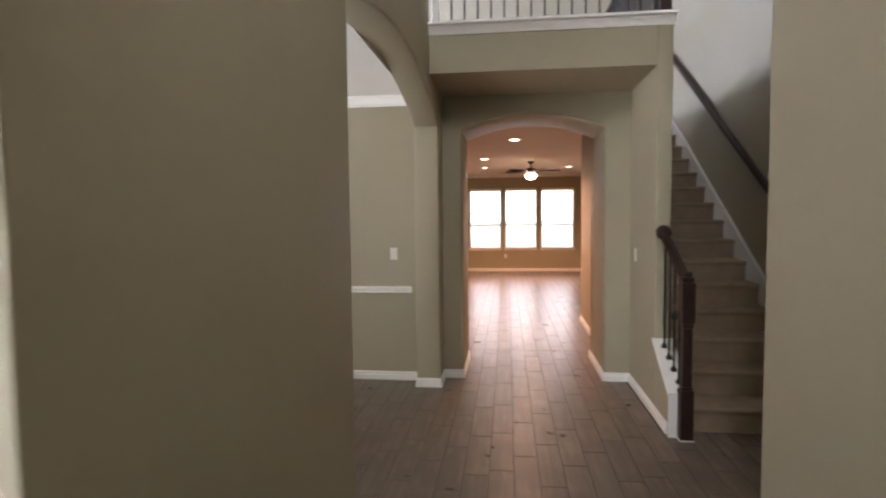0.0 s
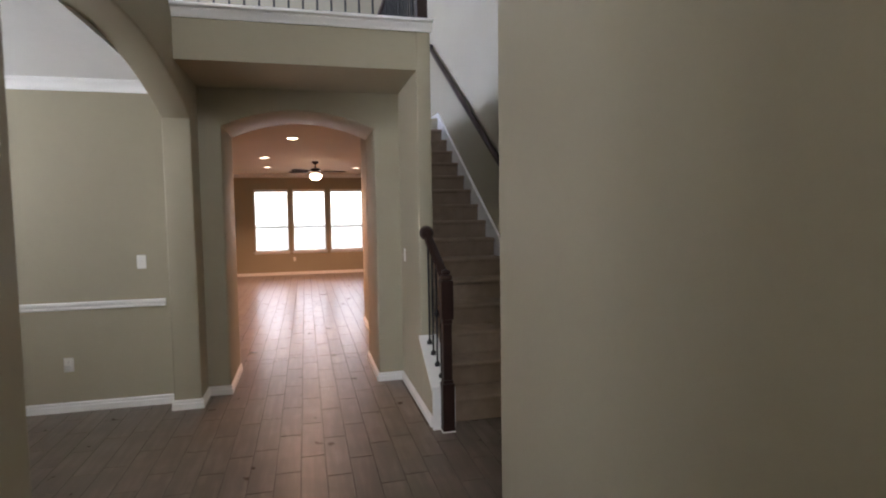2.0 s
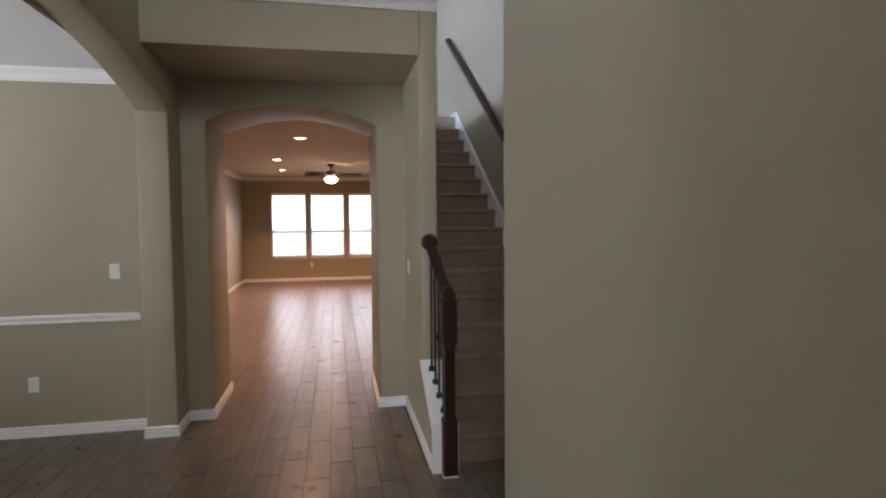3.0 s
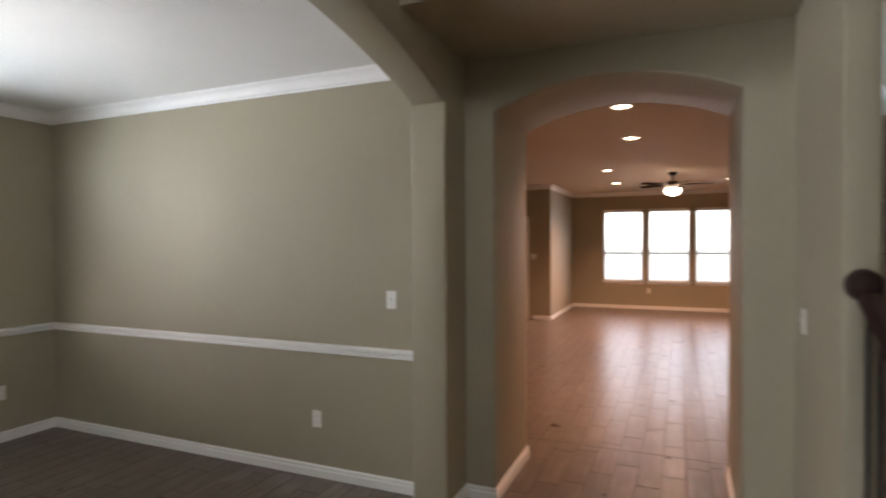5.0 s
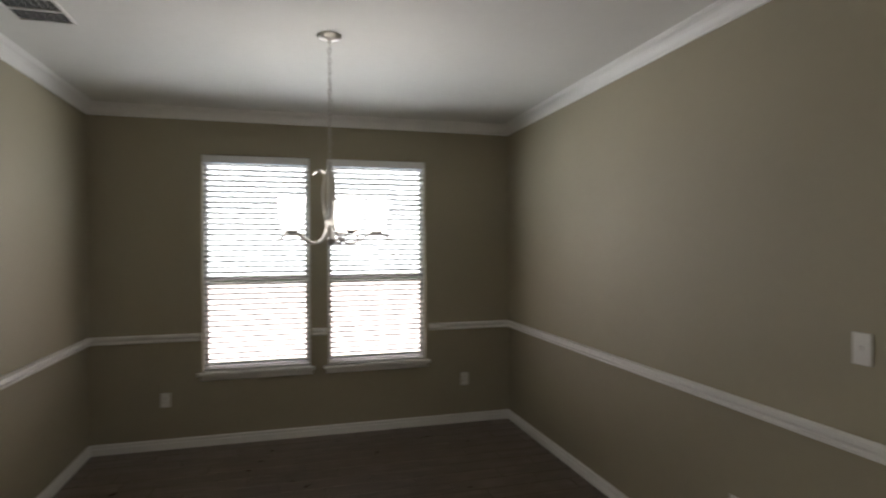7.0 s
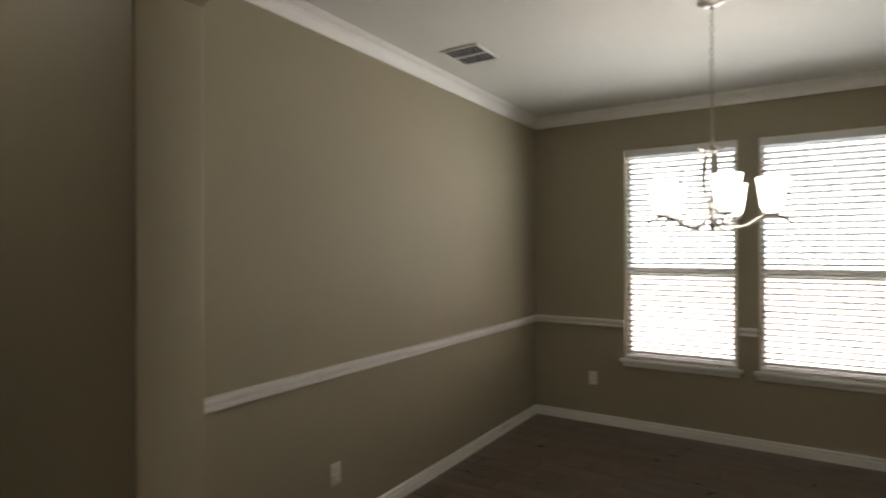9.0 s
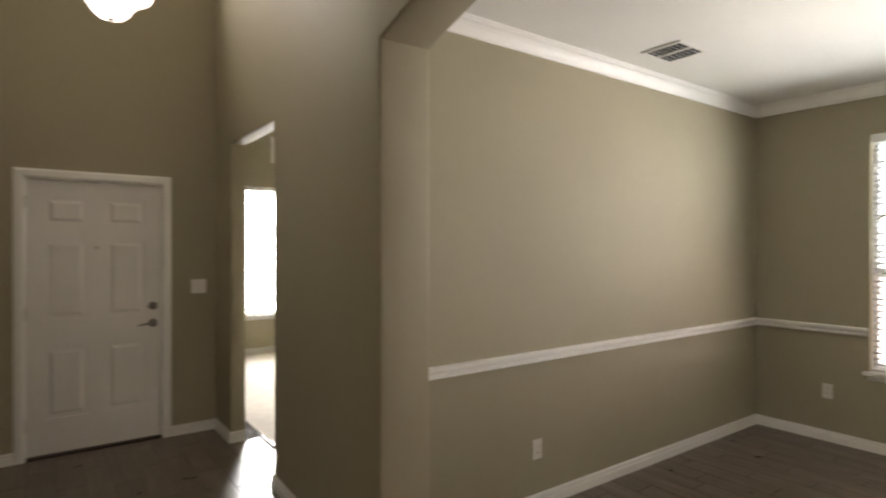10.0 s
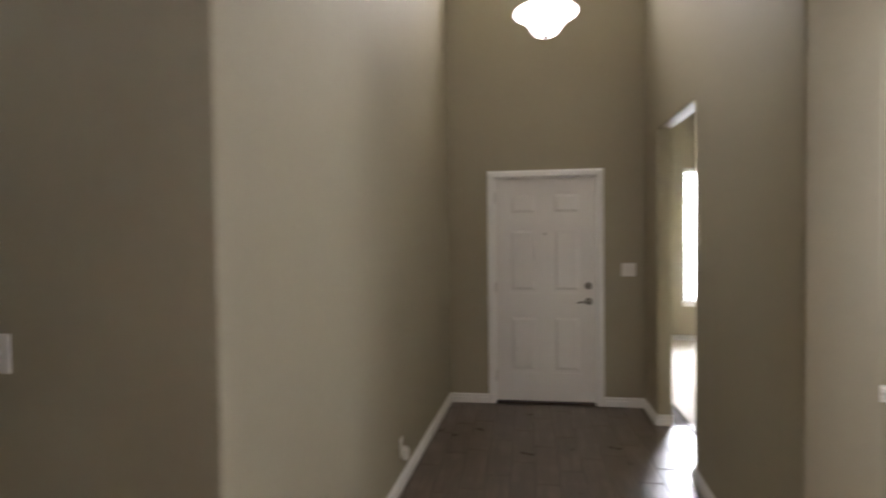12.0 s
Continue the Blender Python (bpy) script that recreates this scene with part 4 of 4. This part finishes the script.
for k in range(5):
    w = radians(72 * k + 5)
    m3 = Matrix.Rotation(w, 4, "Z")
    bm = bmesh.new()
    box(bm, 0.09, 0.21, -0.018, 0.018, -0.214, -0.206, 0.002, 1)
    bmesh.ops.transform(bm, matrix=m3, verts=bm.verts)
    br = part("blade_bracket", bm, BRONZE, fan)
    bm = bmesh.new()
    ol = [(0.17, -0.050), (0.30, -0.062), (0.52, -0.068), (0.60, -0.058), (0.625, -0.030), (0.63, 0.0), (0.625, 0.030), (0.60, 0.058), (0.52, 0.068), (0.30, 0.062), (0.17, 0.050)]
    r0 = [bm.verts.new((u, v, -0.200 + 0.20 * v)) for u, v in ol]
    r1 = [bm.verts.new((u, v, -0.206 + 0.20 * v)) for u, v in ol]
    bm.faces.new(r0)
    bm.faces.new(list(reversed(r1)))
    for i in range(len(ol)):
        j = (i + 1) % len(ol)
        bm.faces.new((r0[i], r0[j], r1[j], r1[i]))
    bmesh.ops.transform(bm, matrix=m3, verts=bm.verts)
    part("blade", bm, BLADE, br)

# ---------------------------------------------------------------- plates, vents


def facing(x, y, z, toward):
    """Pose whose local -y points from the wall into the room."""
    return pose(x, y, z, 0, 0, {"S": 0, "N": 180, "E": 90, "W": -90}[toward])


def outlet(x, y, z, toward, label="white duplex wall outlet in a white plate"):
    root = thing("wall_outlet", label, "outlet", group="wall outlets")
    root.matrix_world = facing(x, y, z, toward)
    part("plate", rbox(-0.036, 0.036, -0.006, 0.0, -0.058, 0.058, 0.003), PLATE, root)
    for s in (-0.020, 0.020):
        f = part("receptacle", rbox(-0.017, 0.017, -0.009, -0.005, s - 0.014, s + 0.014, 0.004), PLATE, root)
        for u in (-0.006, 0.006):
            part("slot", rbox(u - 0.0012, u + 0.0012, -0.0098, -0.0085, s - 0.002, s + 0.007, 0), SLOT, f)
    return root


def switch(x, y, z, toward, gangs=1, label="white toggle light switch in a white plate"):
    root = thing("light_switch", label, "light switch", group="light switches")
    root.matrix_world = facing(x, y, z, toward)
    w = 0.036 + 0.023 * (gangs - 1)
    part("plate", rbox(-w, w, -0.006, 0.0, -0.058, 0.058, 0.003), PLATE, root)
    for g in range(gangs):
        u = (g - (gangs - 1) / 2) * 0.046
        part("toggle", rbox(u - 0.005, u + 0.005, -0.016, -0.005, -0.004, 0.012, 0.002), PLATE, root)
        for s in (-0.030, 0.030):
            part("screw", rbox(u - 0.003, u + 0.003, -0.0072, -0.005, s - 0.003, s + 0.003, 0.001), PLATE, root)
    return root


switch(-0.943, DN, 1.238, "S", 1, "white light switch plate on the khaki dining wall")
outlet(-1.530, DN, 0.398, "S")
outlet(-1.632, DS, 0.344, "N")
outlet(DW, 1.972, 0.394, "E")
outlet(DW, 4.477, 0.399, "E")
switch(-0.337, YD, 1.205, "N", 2, "white double light switch plate beside the front door")
switch(2.060, YE, 1.205, "N", 1, "white light switch plate facing the stair foot")
switch(HX, 4.80, 1.230, "W", 1, "white light switch plate in the hall")
outlet(XR0 + (XR - XR0) * 0.4855, 0.57, 0.250, "W", "white wall outlet low on the foyer wall")
outlet(0.10, LY, 0.43, "S")
switch(-1.985, 12.93, 1.29, "S", 2, "white double light switch plate in the living room")
plug = thing("plug_in_freshener", "small white plug-in device in the foyer outlet", "plug-in")
plug.matrix_world = facing(XR0 + (XR - XR0) * 0.4855 - 0.0095, 0.57, 0.220, "W")
part("body", rbox(-0.021, 0.021, -0.040, 0.0, -0.045, 0.020, 0.009, 3), PLATE, plug)
part("cap", rbox(-0.014, 0.014, -0.034, -0.006, 0.0205, 0.034, 0.005, 2), VENTM, plug)

vent = thing("ceiling_vent", "white metal supply register in the dining room ceiling", "vent", (-2.456, 1.790, CH))
bm = bmesh.new()
for r in ((-0.150, 0.150, -0.130, -0.112), (-0.150, 0.150, 0.112, 0.130), (-0.150, -0.132, -0.112, 0.112), (0.132, 0.150, -0.112, 0.112), (-0.010, 0.010, -0.112, 0.112)):
    box(bm, r[0], r[1], r[2], r[3], -0.009, 0.0, 0.002, 1)
part("frame", bm, VENTM, vent)
part("backing", boxes((-0.132, 0.132, -0.112, 0.112, -0.003, -0.001)), SHADOWED, vent)
for x0, x1 in ((-0.132, -0.010), (0.010, 0.132)):
    for k in range(6):
        y = -0.082 + 0.0328 * k
        bm = rbox(x0, x1, -0.007, 0.007, -0.0006, 0.0006, 0)
        bmesh.ops.transform(bm, matrix=Matrix.Translation((0, y, -0.0065)) @ Matrix.Rotation(radians(-42), 4, "X"), verts=bm.verts)
        part("slat", bm, VENTM, vent)

reg = thing("wall_register", "white return register high on the study wall", "vent", (-2.075, -4.30, 2.945))
part("frame", rbox(-0.075, 0.075, 0.0, 0.012, -0.19, 0.19, 0.003), VENTM, reg)
for k in range(14):
    z = -0.160 + 0.0245 * k
    part("slat", rbox(-0.060, 0.060, 0.010, 0.017, z - 0.004, z + 0.004, 0.001), VENTM, reg)

carpet = thing("study_carpet", "cream wall-to-wall carpet in the study", "carpet", kind="structure")
part("pile", boxes((-4.2, -0.73, -4.30, DS - 0.24, 0.0, 0.012), (-0.73, XLB, -4.30, YD - 0.14, 0.0, 0.012)), CARPET_B, carpet)
part("threshold_strip", rbox(-0.735, -0.705, S0, S1, -0.002, 0.014, 0.004), BRONZE, carpet, "dark metal carpet strip")

# ---------------------------------------------------------------- floor tiles
floor = structure("floor", boxes((-6.12, 5.12, YD - 0.14, LY + 0.16, -0.12, -0.0028), (-4.32, -0.57, -4.46, YD - 0.14, -0.12, -0.0028)), GROUT, "wood-look plank tile floor with dark grout", "floor")
PX, PY, GAP = 0.155, 0.609, 0.004
JX = 0.030


def tile_mesh(w, h):
    bm = bmesh.new()
    c = 0.0016
    rows = []
    for o, z in ((0, -0.006), (0, -c), (c, 0)):
        rows.append([bm.verts.new((sx * (w / 2 - o), sy * (h / 2 - o), z)) for sx, sy in ((-1, -1), (1, -1), (1, 1), (-1, 1))])
    for p, q in zip(rows, rows[1:]):
        for i in range(4):
            bm.faces.new((p[i], p[(i + 1) % 4], q[(i + 1) % 4], q[i]))
    bm.faces.new(rows[2])
    me = bpy.data.meshes.new("tile")
    bm.to_mesh(me)
    bm.free()
    me.materials.append(TILE)
    return me


shared = {}
far_v, far_f = [], []


def lay(x0, x1, y0, y1, near):
    i0, i1 = math.floor((x0 - JX) / PX), math.ceil((x1 - JX) / PX)
    for i in range(i0, i1):
        shift = (0.0, 0.36, 0.70, 0.18, 0.54, 0.88)[i % 6] * PY
        for j in range(math.floor((y0 - shift) / PY), math.ceil((y1 - shift) / PY)):
            a, b = max(JX + i * PX, x0), min(JX + (i + 1) * PX, x1)
            c, d = max(shift + j * PY, y0), min(shift + (j + 1) * PY, y1)
            if b - a < 0.02 or d - c < 0.02:
                continue
            w, h = b - a - GAP, d - c - GAP
            mx, my = (a + b) / 2, (c + d) / 2
            lift = 0.0007 * random.random()
            if near:
                key = (round(w, 3), round(h, 3))
                if key not in shared:
                    shared[key] = tile_mesh(w, h)
                ob = new("tile", shared[key])
                ob.parent = floor
                ob.location = (mx, my, -lift)
            else:
                k = len(far_v)
                for o, z in ((0, -0.006), (0, -0.0016), (0.0016, 0)):
                    far_v.extend((mx + sx * (w / 2 - o), my + sy * (h / 2 - o), z - lift) for sx, sy in ((-1, -1), (1, -1), (1, 1), (-1, 1)))
                for r in (0, 4):
                    far_f.extend((k + r + q, k + r + (q + 1) % 4, k + r + 4 + (q + 1) % 4, k + r + 4 + q) for q in range(4))
                far_f.append((k + 8, k + 9, k + 10, k + 11))


XA, XB = JX - 4 * PX, JX + 8 * PX
lay(XA, XB, YD, 6.2, True)
lay(XB, SX1, 2.30, 3.795, True)
lay(DW, XA, DS, DN, True)
lay(XB, JX + 9 * PX, YD, 2.30, False)
lay(-0.705, XA, S0, S1, False)
lay(XA, XB, 6.2, LY, False)
lay(-6.0, XA, DN + 0.24, LY, False)
lay(XB, 5.0, 8.22, LY, False)
me = bpy.data.meshes.new("tiles_far")
me.from_pydata(far_v, [], far_f)
me.materials.append(TILE)
rest = new("tiles_far", me)
rest.parent = floor
tagged(rest, "wood-look plank tiles further into the living room", kind="stuff")
